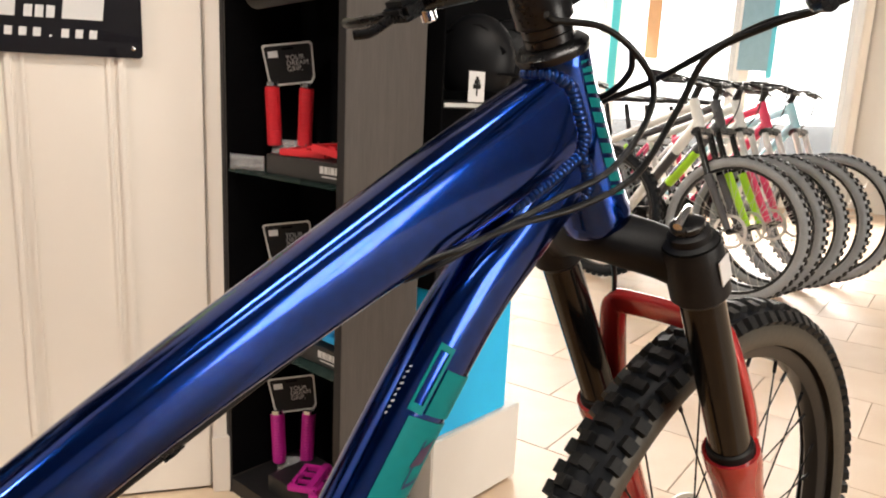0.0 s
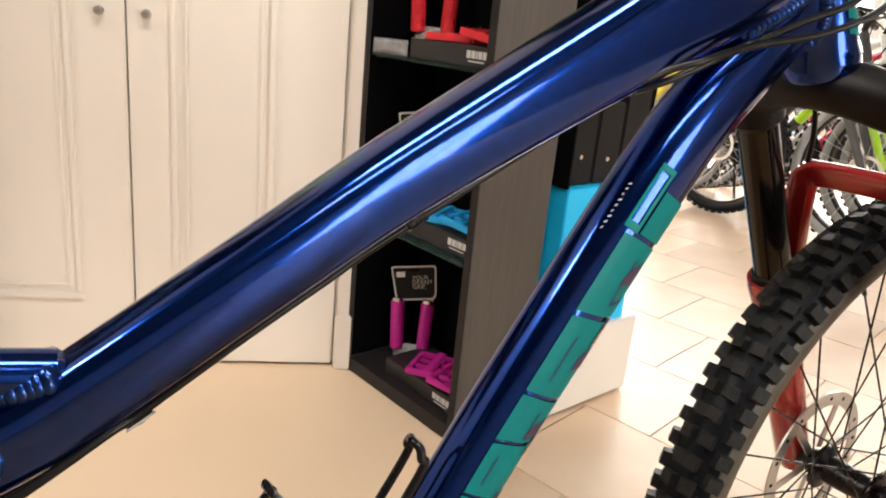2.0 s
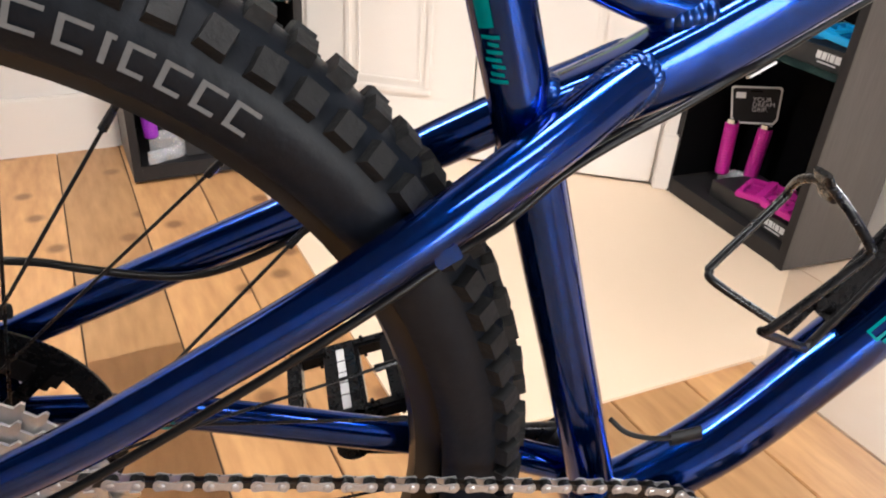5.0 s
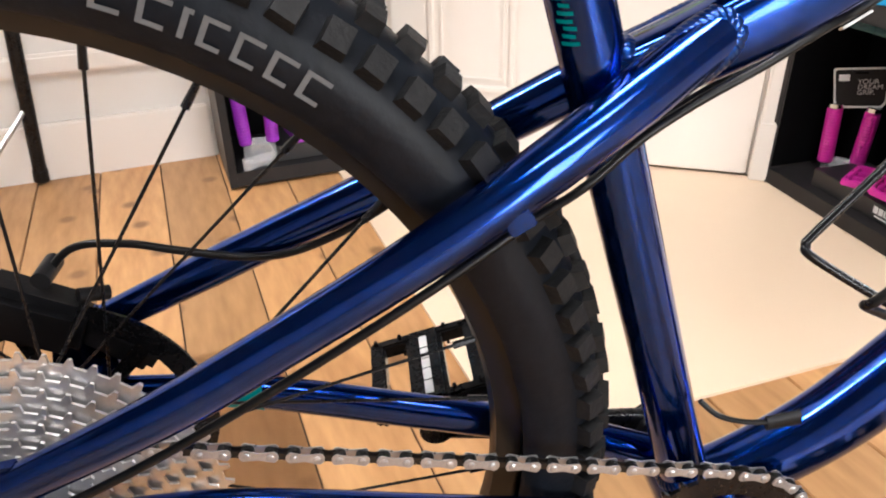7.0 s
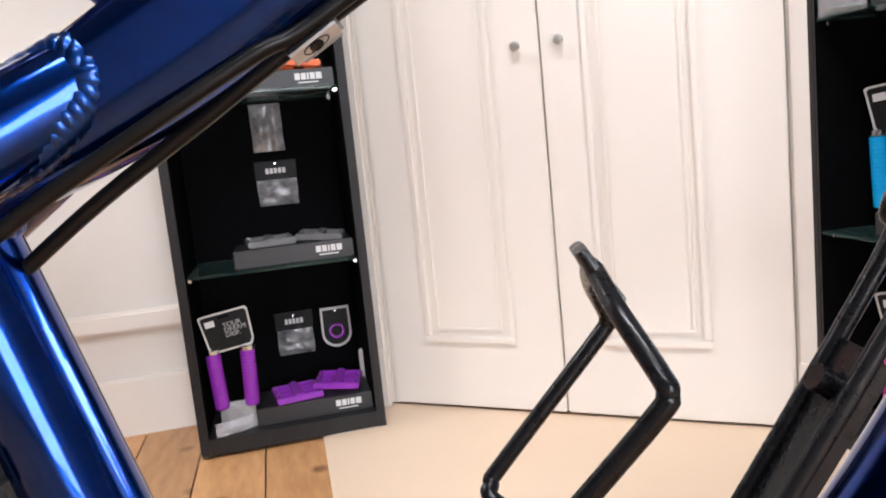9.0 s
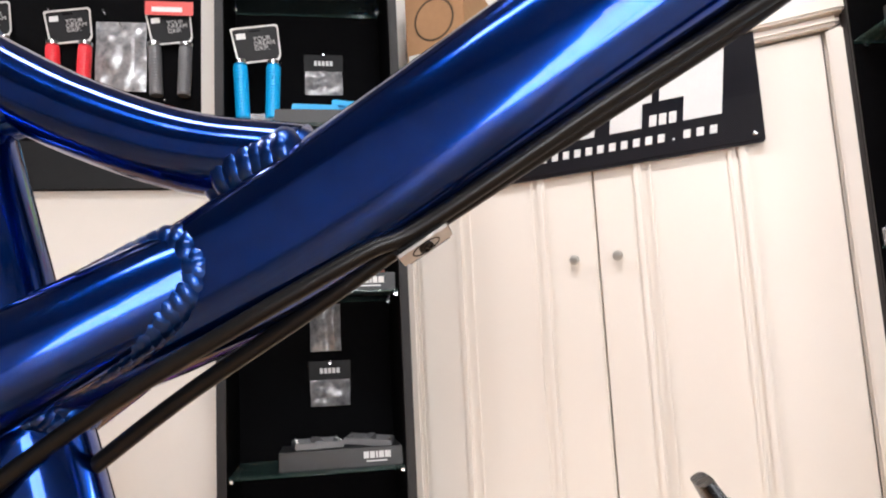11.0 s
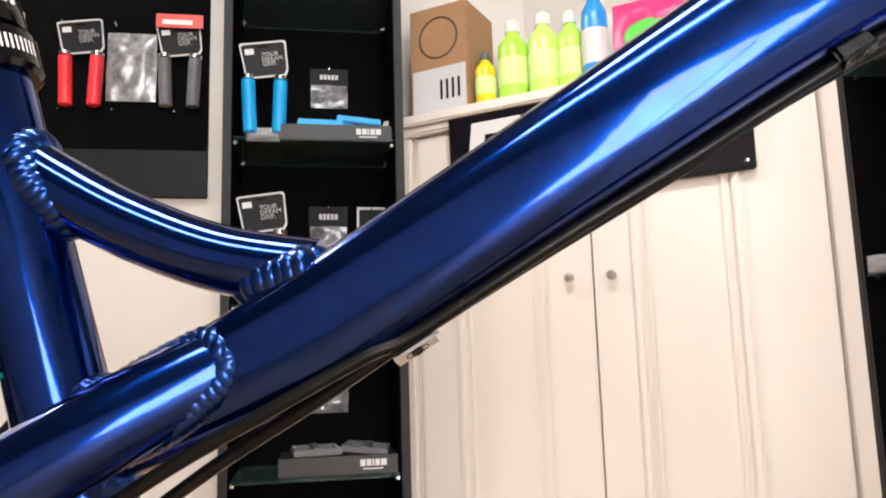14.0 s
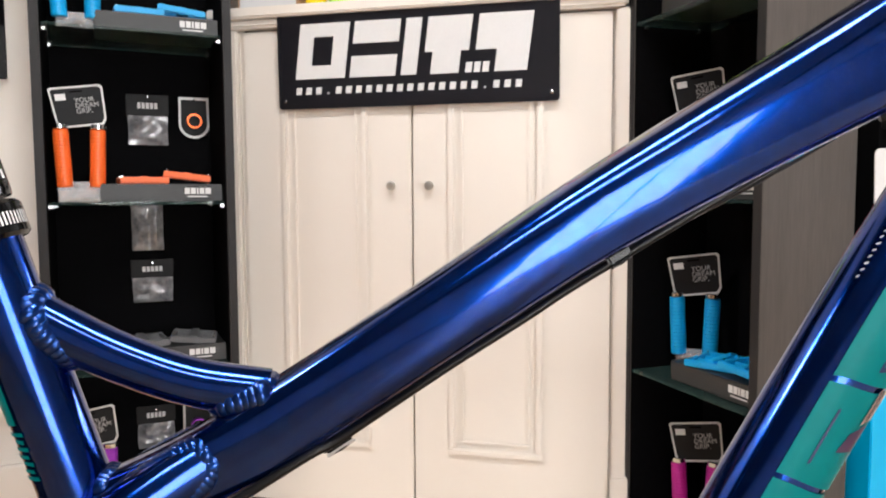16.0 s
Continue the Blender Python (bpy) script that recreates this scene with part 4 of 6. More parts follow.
bm = prism(bmesh.new(), [(0.133, 0.446), (0.14, 0.442), (0.184, 0.512), (0.177, 0.519)], 0.016, pose(0, -0.008, 0))
part("cage_plate", bm, BLACK, cage)
for x, z in ((0.139, 0.452), (0.172, 0.505)):
    part("cage_bolt", rod(bmesh.new(), (x - 0.008, 0, z + 0.005), (x + 0.006, 0, z - 0.004), 0.0045, 14), BLACK, cage)

# seat collar and dropper post
SEAT_AXIS = Vector((-0.2926, 0, 0.9562))
base = Vector((-0.144, 0, 0.733))
part("seat_collar", lathe(bmesh.new(), [(0.0195, -0.004), (0.0215, -0.002), (0.0215, 0.012), (0.0195, 0.014), (0.0175, 0.014)], 32, between(base, base + SEAT_AXIS)), GLOSSBLACK, bike, "glossy black seat clamp with pale printed bars")
post = part("seat_post", lathe(bmesh.new(), [(0.0155, 0.0), (0.0155, 0.016), (0.019, 0.0165), (0.0195, 0.019), (0.0195, 0.034), (0.0165, 0.038), (0.0165, 0.04), (0.0135, 0.0405), (0.0135, 0.22)], 32, between(base, base + SEAT_AXIS)), GLOSSBLACK, bike, "black dropper seat post")
COLLAR = Sweep([(*(base - SEAT_AXIS * 0.002), 0.0215, 0.0215), (*(base + SEAT_AXIS * 0.005), 0.0215, 0.0215), (*(base + SEAT_AXIS * 0.012), 0.0215, 0.0215)], 6)
RING = Sweep([(*(base + SEAT_AXIS * 0.019), 0.0195, 0.0195), (*(base + SEAT_AXIS * 0.026), 0.0195, 0.0195), (*(base + SEAT_AXIS * 0.034), 0.0195, 0.0195)], 6)


def collar_mark(tube, t0, t1, a, wide):
    part("collar_print", tube.patch(bmesh.new(), [(t0, a), (t1, a), (t1, a + wide), (t0, a + wide)], 0.0004, 4), WHITE_PRINT, bike, "pale printed bar")


for a, wide in ((178, 11), (192, 10), (205, 4), (212, 11), (226, 11)):
    collar_mark(COLLAR, 0.22, 0.38, a, wide)
    collar_mark(COLLAR, 0.62, 0.78, a, wide)
    collar_mark(COLLAR, 0.38, 0.62, a, 4)
for k in range(16):
    collar_mark(COLLAR, 0.25, 0.7, 86 + 5.4 * k, 2.6)
for k in range(8):
    collar_mark(RING, 0.35, 0.65, 92 + 11 * k, 7)

# saddle, above the view
SAD = base + SEAT_AXIS * 0.23
bm = Sweep([(SAD.x - 0.13, 0, SAD.z + 0.035, 0.07, 0.012), (SAD.x - 0.06, 0, SAD.z + 0.035, 0.062, 0.018), (SAD.x + 0.03, 0, SAD.z + 0.028, 0.028, 0.016), (SAD.x + 0.13, 0, SAD.z + 0.025, 0.018, 0.01)], 6, 2.4).tube(bmesh.new(), 24)
part("saddle", bm, MATT, bike, "black saddle")

# fork, turned to the far side
STEER, LEG_X = 1.5, 0.0155
FORK = Matrix.Translation((0.54, 0, 0.8125)) @ pose(0, 0, 0, 0, -27.5) @ pose(0, 0, 0, 0, 0, STEER)
fork = part("fork", Sweep([(LEG_X, -0.084, -0.04, 0.02, 0.018), (0.013, -0.054, -0.026, 0.021, 0.019), (0.0, -0.02, -0.008, 0.024, 0.018), (0.0, 0.02, -0.008, 0.024, 0.018), (0.013, 0.054, -0.026, 0.021, 0.019), (LEG_X, 0.084, -0.04, 0.02, 0.018)], 6, 2.6, hint=(1, 0, 0)).tube(bmesh.new(), 24), MATT, bike, "black fork crown", FORK)
LEG_Y, AXLE = 0.0755, Vector((0.016, 0, -0.5173))
for s in (-1, 1):
    bm = lathe(bmesh.new(), [(0.020, -0.043), (0.0245, -0.038), (0.0245, -0.01), (0.0235, 0.006), (0.0215, 0.012), (0.017, 0.014), (0.017, 0.02), (0.012, 0.023)], 32, pose(LEG_X, s * LEG_Y, -0.02))
    cap = part("leg_top", bm, MATT, fork, "black moulded fork leg top")
    part("adjuster_dial", lathe(bmesh.new(), [(0.0125, 0.0), (0.0135, 0.001), (0.0135, 0.005), (0.011, 0.0065), (0.004, 0.007)], 20, pose(LEG_X, s * LEG_Y, 0.003)), BLACK, cap)
    part("cap_ring", lathe(bmesh.new(), [(0.0222, -0.001), (0.023, 0.0), (0.0222, 0.001), (0.0205, 0.0)], 28, pose(LEG_X, s * LEG_Y, -0.009), closed=True), GLOSSBLACK, cap)
    if s < 0:
        part("lockout_lever", hose([(0.003, -0.0755, 0.012), (0.017, -0.073, 0.0135), (0.029, -0.069, 0.011), (0.038, -0.063, 0.006)], 0.0036), CHROME, fork, "small bright lockout lever")
        part("leg_sticker", boxed((-0.008, -0.0005, -0.011), (0.008, 0.0003, 0.011), 0, pose(LEG_X + 0.002, -LEG_Y - 0.0249, -0.032, 0, 0, 5)), WHITE_PRINT, fork, "small white code sticker", smooth=False)
    part("stanchion", rod(bmesh.new(), (LEG_X, s * LEG_Y, -0.062), (LEG_X, s * LEG_Y, -0.28), 0.0188, 32), GLOSSBLACK, fork, "glossy black stanchion")
    part("dust_seal", lathe(bmesh.new(), [(0.0192, 0.0), (0.0212, -0.0015), (0.0218, -0.006), (0.0216, -0.014)], 32, pose(LEG_X, s * LEG_Y, -0.235)), MATT, fork)
    part("lower_leg", lathe(bmesh.new(), [(0.0222, 0.001), (0.0225, 0.0055), (0.0262, 0.005), (0.0268, -0.004), (0.0265, -0.013), (0.0245, -0.03), (0.0225, -0.06), (0.0215, -0.2), (0.02, -0.27), (0.016, -0.29)], 32, pose(LEG_X, s * LEG_Y, -0.2485)), RED, fork, "glossy red lower fork leg")
    part("axle_lug", Sweep([(0.0155, s * 0.072, -0.482, 0.011, 0.018), (0.016, s * 0.068, -0.5173, 0.011, 0.018), (0.016, s * 0.068, -0.527, 0.01, 0.012)], 5).tube(bmesh.new(), 18), RED, fork)
HALF = [(0.026, -0.069, -0.238, 0.0095, 0.014), (0.036, -0.069, -0.206, 0.008, 0.0145), (0.043, -0.0635, -0.16, 0.0075, 0.0145), (0.048, -0.0565, -0.122, 0.0075, 0.0138), (0.0505, -0.052, -0.1125, 0.0078, 0.013), (0.0515, -0.044, -0.109, 0.0078, 0.0125)]
ARCH = HALF + [(0.0525, 0, -0.108, 0.0075, 0.012)] + [(x, -y, z, a, b) for x, y, z, a, b in HALF[::-1]]
part("fork_arch", Sweep([(x + 0.006, y * 1.08, z - 0.0265, a, b) for x, y, z, a, b in ARCH], 6, 4.0, hint=(1, 0, 0)).tube(bmesh.new(), 28), RED, fork, "angular red fork arch")
part("front_brake_hose", hose([(0.03, 0.02, 0.0), (0.045, 0.035, -0.04), (0.055, 0.047, -0.09), (0.06, 0.06, -0.13), (0.058, 0.078, -0.19), (0.04, 0.088, -0.27)], 0.0026), HOSE, fork, "black front brake hose")
front_wheel = wheel("front_wheel", FORK @ Matrix.Translation(AXLE), "spoked black front wheel with a knobbly tyre", 2, 0.0, TAN_SHEEN)
rotor(front_wheel, 0.09, 0.047, STEEL, "bright vented brake disc")

# steerer, stem, bar and controls, turned with the fork
part("headset_cup", lathe(bmesh.new(), [(0.0275, 0.1545), (0.0285, 0.156), (0.0285, 0.16), (0.025, 0.1635), (0.0195, 0.1645)], 36), BLACK, fork)
for k in range(2):
    part("spacer", lathe(bmesh.new(), [(0.018, 0), (0.019, 0.0006), (0.019, 0.0066), (0.018, 0.0072)], 32, pose(0, 0, 0.1647 + 0.0073 * k)), BLACK, fork)
bm = bmesh.new()
lathe(bm, [(0.0205, 0.1795), (0.022, 0.181), (0.022, 0.22), (0.0205, 0.222)], 32)
box(bm, (0.005, -0.02, 0.184), (0.04, 0.02, 0.218), 0.006)
rod(bm, (0.048, -0.028, 0.202), (0.048, 0.028, 0.202), 0.024, 32, bevel=0.003)
stem = part("stem", bm, BLACK, fork, "short black machined stem with pale printed bars")
for k in range(6):
    part("stem_print", boxed((0.006 + 0.0052 * k, -0.0206, 0.196), (0.0095 + 0.0052 * k, -0.0202, 0.206)), WHITE_PRINT, stem, smooth=False)
part("handlebar", hose([(-0.01, -0.385, 0.236), (0.012, -0.215, 0.233), (0.032, -0.14, 0.225), (0.046, -0.08, 0.205), (0.048, -0.04, 0.202), (0.048, 0.04, 0.202), (0.046, 0.08, 0.205), (0.032, 0.14, 0.225), (0.012, 0.215, 0.233), (-0.01, 0.385, 0.236)], 0.0115, 6, 16), BLACK, fork, "black riser handlebar")
for s in (-1, 1):
    part("grip", rod(bmesh.new(), (0.009, s * 0.245, 0.234), (-0.01, s * 0.39, 0.236), 0.0162, 20, bevel=0.002), MATT, fork, "black rubber grip")
    part("brake_clamp", rod(bmesh.new(), (0.014, s * 0.205, 0.2325), (0.012, s * 0.222, 0.233), 0.0165, 20, bevel=0.002), BLACK, fork)
    part("shifter_clamp", rod(bmesh.new(), (0.022, s * 0.175, 0.2285), (0.019, s * 0.192, 0.2305), 0.0165, 20, bevel=0.002), BLACK, fork)
    part("shifter_body", boxed((0.004, s * 0.185 - 0.018, 0.184), (0.035, s * 0.185 + 0.018, 0.204), 0.006), BLACK, fork)
    part("thumb_lever", hose([(0.006, s * 0.19, 0.19), (-0.014, s * 0.2, 0.186), (-0.024, s * 0.212, 0.188)], 0.005), BLACK, fork)
    part("brake_lever", hose([(0.03, s * 0.175, 0.192), (0.06, s * 0.2, 0.182), (0.062, s * 0.215, 0.178), (0.05, s * 0.31, 0.175), (0.052, s * 0.34, 0.175)], 0.0055), BLACK, fork, "slim black brake lever")
    part("lever_pivot", rod(bmesh.new(), (0.056, s * 0.2, 0.168), (0.056, s * 0.2, 0.2), 0.008, 16, bevel=0.0015), CHROME, fork)
    part("master_cylinder", rod(bmesh.new(), (0.04, s * 0.18, 0.192), (0.052, s * 0.12, 0.194), 0.0095, 16, bevel=0.002), BLACK, fork)

# hoses and cables, with clips under the top tube
def under(t, side, drop=0.0028):
    return tuple(TOP.point(t, 270, drop) + Vector((0, side, 0)))


part("gear_hose", hose([(0.565, -0.16, 0.99), (0.556, -0.15, 0.982), (0.543, -0.125, 0.972), (0.531, -0.09, 0.952), (0.524, -0.075, 0.915), (0.503, -0.06, 0.866), (0.463, -0.045, 0.843), (0.404, -0.034, 0.83), (0.363, -0.03, 0.818), (0.315, -0.016, 0.797)]
     + [under(t, -0.007) for t in (0.6, 0.53)] + [(0.077, -0.009, 0.661), (0.025, -0.011, 0.6295), (0.008, -0.014, 0.622), (-0.024, -0.018, 0.605), (-0.056, -0.019, 0.588), (-0.084, -0.021, 0.5705), (-0.112, -0.027, 0.5495), (-0.145, -0.042, 0.538), (-0.2, -0.055, 0.508), (-0.275, -0.066, 0.467), (-0.34, -0.074, 0.434), (-0.41, -0.079, 0.402)], 0.0026), HOSE, bike, "black cable housing under the tube")
part("dropper_hose", hose([(0.4, 0.006, 0.835)] + [under(t, 0.004) for t in (0.72, 0.6, 0.52)] + [(0.06, 0.001, 0.651), (0.019, -0.002, 0.6265), (-0.012, -0.003, 0.607), (-0.049, -0.002, 0.585), (-0.083, 0, 0.562)], 0.0026), HOSE, bike, "black cable housing")
for x, z, long_, deep in ((0.022, 0.6275, 0.017, 0.004), (0.174, 0.7185, 0.014, 0.002)):
    cm = pose(x, -0.005, z, 0, -31)
    clip = part("cable_clip", boxed((-long_ / 2, -0.007, -deep), (long_ / 2, 0.012, 0.006), 0.0014, cm), BLACK, bike, "black cable clip with a bright metal face")
    fm = cm @ pose(0, -0.0055, -deep, -24)
    part("clip_face", boxed((-long_ / 2 + 0.0005, -0.0024, -0.0012), (long_ / 2 - 0.0005, 0.0028, 0.0), 0.0002, fm), CLIPFACE if long_ > 0.015 else BLACK, clip, "bright metal clip face")
    part("clip_screw", lathe(bmesh.new(), [(0.0022, 0.0), (0.0022, 0.0004), (0.0017, 0.0005), (0.0017, 0.0002), (0.0007, 0.0002), (0.0006, 0.0005)], 18, fm @ pose(0, 0.0002, -0.0012, 180)), BLACK, clip)
    ring = [fm @ Vector((0.0042 * math.cos(k * math.pi / 10), 0.0002 + 0.0021 * math.sin(k * math.pi / 10), -0.0012)) for k in range(21)]
    part("clip_ring", hose(ring, 0.00022), BLACK, clip, "thin dark oval line")
part("stay_clip", boxed((-0.007, -0.006, -0.006), (0.007, 0.004, 0.005), 0.001, pose(-0.152, -0.05, 0.546, 0, -31)), PAINT, bike)
part("rear_brake_hose", hose([(-0.165, 0.046, 0.538), (-0.205, 0.046, 0.515), (-0.24, 0.047, 0.494), (-0.275, 0.05, 0.4795), (-0.305, 0.05, 0.479), (-0.342, 0.052, 0.485), (-0.375, 0.055, 0.491), (-0.41, 0.06, 0.487), (-0.434, 0.058, 0.462)], 0.0026), HOSE, bike, "black rear brake hose")
part("lower_hose", hose([(-0.02, -0.016, 0.386), (-0.008, -0.02, 0.376), (0.01, -0.0212, 0.3695), (0.03, -0.0215, 0.367)], 0.0019), HOSE, bike)
part("hose_port", Sweep([(0.026, -0.0212, 0.366, 0.003, 0.006), (0.048, -0.022, 0.37, 0.003, 0.0065)], 3).tube(bmesh.new(), 14), MATT, bike)
for pts in ([(0.437, -0.02, 0.974), (0.447, -0.02, 0.971), (0.477, -0.035, 0.969), (0.503, -0.045, 0.955), (0.526, -0.05, 0.93), (0.519, -0.05, 0.9), (0.49, -0.045, 0.867), (0.45, -0.036, 0.849), (0.4, -0.028, 0.828), (0.355, -0.018, 0.806), (0.33, -0.008, 0.795)],
            [(0.565, -0.165, 0.99), (0.556, -0.152, 0.983), (0.545, -0.122, 0.974), (0.546, -0.08, 0.956), (0.552, -0.03, 0.934), (0.536, 0.01, 0.914), (0.52, 0.03, 0.89)],
            [(0.503, -0.045, 0.955), (0.516, -0.035, 0.94), (0.522, -0.015, 0.925), (0.515, 0.01, 0.912), (0.5, 0.026, 0.9)]):
    part("control_hose", hose(pts, 0.0026), HOSE, bike, "black control cable housing")

# graphics on the down tube: teal blocks with thin dark joints
TOP_A, LOW_A = 150, 252


def graphic(name, mat, tube, corners, parent, label="", proud=0.001, steps=6):
    return part(name, tube.patch(bmesh.new(), corners, proud, steps), mat, parent, label)


def hollow(a0, a1, lo, hi, wide_t, wide_a):
    bm = bmesh.new()
    for c in ([(a0, lo), (a1, lo), (a1, lo + wide_a), (a0, lo + wide_a)], [(a0, hi - wide_a), (a1, hi - wide_a), (a1, hi), (a0, hi)],
              [(a0, lo + wide_a), (a0 + wide_t, lo + wide_a), (a0 + wide_t, hi - wide_a), (a0, hi - wide_a)], [(a1 - wide_t, lo + wide_a), (a1, lo + wide_a), (a1, hi - wide_a), (a1 - wide_t, hi - wide_a)]):
        DOWN.patch(bm, c, 0.001, 5)
    part("outline_graphic", bm, TEAL, down, "hollow teal rectangle graphic")


cuts = [0.447, 0.498, 0.53, 0.569, 0.602, 0.63, 0.668, 0.705]
for k, (a, b) in enumerate(zip(cuts, cuts[1:])):
    lean, gap = (0.010, 0.004, 0.012, 0.005, 0.011, 0.006, 0.009, 0.004)[k], 0.0011
    nxt = (0.010, 0.004, 0.012, 0.005, 0.011, 0.006, 0.009, 0.004)[k + 1]
    block = graphic("teal_block", TEAL, DOWN, [(a + gap, TOP_A if k else 162), (b - gap, TOP_A if k else 162), (b - gap + nxt, LOW_A), (a + gap + lean, LOW_A)], down, "teal block graphic", 0.001, 10)
    u, v = a + (b - a) * 0.25, a + (b - a) * 0.8
    s = (172, 190, 180, 168, 186, 174, 188)[k]
    graphic("dark_line", TEAL_LINE, DOWN, [(u, s), (v, s), (v + 0.001, s + 2.4), (u + 0.001, s + 2.4)], block, "thin dark outline", 0.0015, 6)
    if k % 2 == 0:
        graphic("dark_line", TEAL_LINE, DOWN, [(u, s), (u + 0.0018, s), (u + 0.006, s + 24), (u + 0.0042, s + 24)], block, "thin dark outline", 0.0015, 6)
graphic("teal_block", TEAL, DOWN, [(0.707, 172), (0.728, 172), (0.731, 245), (0.71, 245)], down, "teal block graphic")
hollow(0.706, 0.738, 142, 168, 0.0035, 5)
hollow(0.443, 0.478, 132, 158, 0.0032, 6)
for a, b, lo, hi in ((0.475, 0.482, 196, 222), (0.53, 0.538, 188, 212), (0.565, 0.575, 194, 220), (0.61, 0.618, 186, 210), (0.648, 0.656, 192, 218), (0.686, 0.694, 184, 208)):
    graphic("plum_block", PLUM, DOWN, [(a, lo), (b, lo + 5), (b + 0.006, hi), (a + 0.003, hi - 3)], down, "plum block graphic", 0.0016)
# silver slivers draw the bright floor's reflection along the tube's lower edge
for a, b in ((0.55, 0.56), (0.6, 0.612), (0.66, 0.673)):
    graphic("glint_sliver", SILVER_GLINT, DOWN, [(a, 204), (b, 205), (b + 0.003, 224), (a + 0.004, 222)], down, "silver sliver standing for the bright floor's reflection", 0.0016)

# stripe with small script on the seat tube, and the marked front of the head tube
graphic("seat_tube_stripe", TEAL, SEAT, [(0.8, 212), (0.995, 212), (0.995, 240), (0.8, 240)], bike, "teal stripe on the seat tube", 0.0006)
for k in range(7):
    a = 0.735 + 0.0085 * k
    graphic("script_stroke", TEAL, SEAT, [(a, 206 + 4 * (k % 2)), (a + 0.0045, 206 + 4 * (k % 2)), (a + 0.0075, 238 - 5 * (k % 3)), (a + 0.003, 238 - 5 * (k % 3))], bike, "", 0.0006, 3)
for k in range(11):
    a = 0.14 + 0.066 * k
    graphic("head_tube_mark", TEAL, HEAD, [(a, 156), (a + 0.045, 156), (a + 0.083, 186), (a + 0.038, 186)], bike, "slanting teal mark", 0.0007, 5)
for k in range(9):
    a = 0.7 + 0.0026 * k
    graphic("script_stroke", WHITE_PRINT, DOWN, [(a, 112), (a + 0.0008, 112), (a + 0.0016, 115 + (k % 3)), (a + 0.0008, 115 + (k % 3))], down, "", 0.0008, 2)

# ---- goods in the display cabinets ----
PURPLE, ORANGE, CYAN = (0.26, 0.025, 0.42), (0.85, 0.14, 0.02), (0.01, 0.36, 0.75)
MAGENTA, CRIMSON, LIME, GREYPL = (0.5, 0.015, 0.27), (0.72, 0.03, 0.045), (0.45, 0.75, 0.02), (0.12, 0.12, 0.125)
COLOUR_WORD = {PURPLE: "purple", ORANGE: "orange", CYAN: "bright blue", MAGENTA: "magenta", CRIMSON: "red", LIME: "lime green", GREYPL: "dark grey"}
PALEPRINT = material("pale_grey_print", (0.42, 0.42, 0.42), 0.5, 0, (0.36, 0.36, 0.36), 200)
FOIL = material("crumpled_silver_film", (0.5, 0.5, 0.51), 0.22, 0.3, (0.12, 0.12, 0.13), 55, 0.6, mix=0.3)


def crumpled(w, h, depth, seed, cuts=14):
    """A lumpy bag front in x, z with its base at z 0, closed at the back."""
    rng = Vector((seed * 3.7, seed * 1.3, seed * 2.1))
    bm = bmesh.new()
    front, back = [], []
    for i in range(cuts + 1):
        fr, bk = [], []
        for j in range(cuts + 1):
            u, v = j / cuts, i / cuts
            edge = min(u, 1 - u, v, 1 - v) * 5
            puff = min(1, edge) * depth * (0.55 + 0.9 * noise.noise(Vector((u * 4, v * 4, 0)) + rng)) + 0.0008
            x = (u - 0.5) * w * (1 + 0.05 * noise.noise(Vector((v * 3, 0, 1)) + rng))
            fr.append(bm.verts.new((x, -abs(puff), v * h)))
            bk.append(bm.verts.new((x, 0.0, v * h)))
        front.append(fr)
        back.append(bk)
    for i in range(cuts):
        for j in range(cuts):
            bm.faces.new((front[i][j], front[i][j + 1], front[i + 1][j + 1], front[i + 1][j]))
            bm.faces.new((back[i][j], back[i + 1][j], back[i + 1][j + 1], back[i][j + 1]))
    ring = [(0, j) for j in range(cuts + 1)] + [(i, cuts) for i in range(1, cuts + 1)] + [(cuts, j) for j in range(cuts - 1, -1, -1)] + [(i, 0) for i in range(cuts - 1, 0, -1)]
    for (a, b), (c, d) in zip(ring, ring[1:] + ring[:1]):
        bm.faces.new((front[a][b], back[a][b], back[c][d], front[c][d]))
    return bm


def frame_strip(bm, outer, inner, y, thick):
    """A flat rim between two outlines of equal length."""
    n = len(outer)
    a = [[bm.verts.new((x, yy, z)) for x, z in outline] for outline in (outer, inner) for yy in (y, y + thick)]
    of, ob_, inf, inb = a
    for k in range(n):
        q = (k + 1) % n
        bm.faces.new((of[k], of[q], inf[q], inf[k]))
        bm.faces.new((ob_[k], inb[k], inb[q], ob_[q]))
        bm.faces.new((of[k], ob_[k], ob_[q], of[q]))
        bm.faces.new((inf[k], inf[q], inb[q], inb[k]))
    return bm


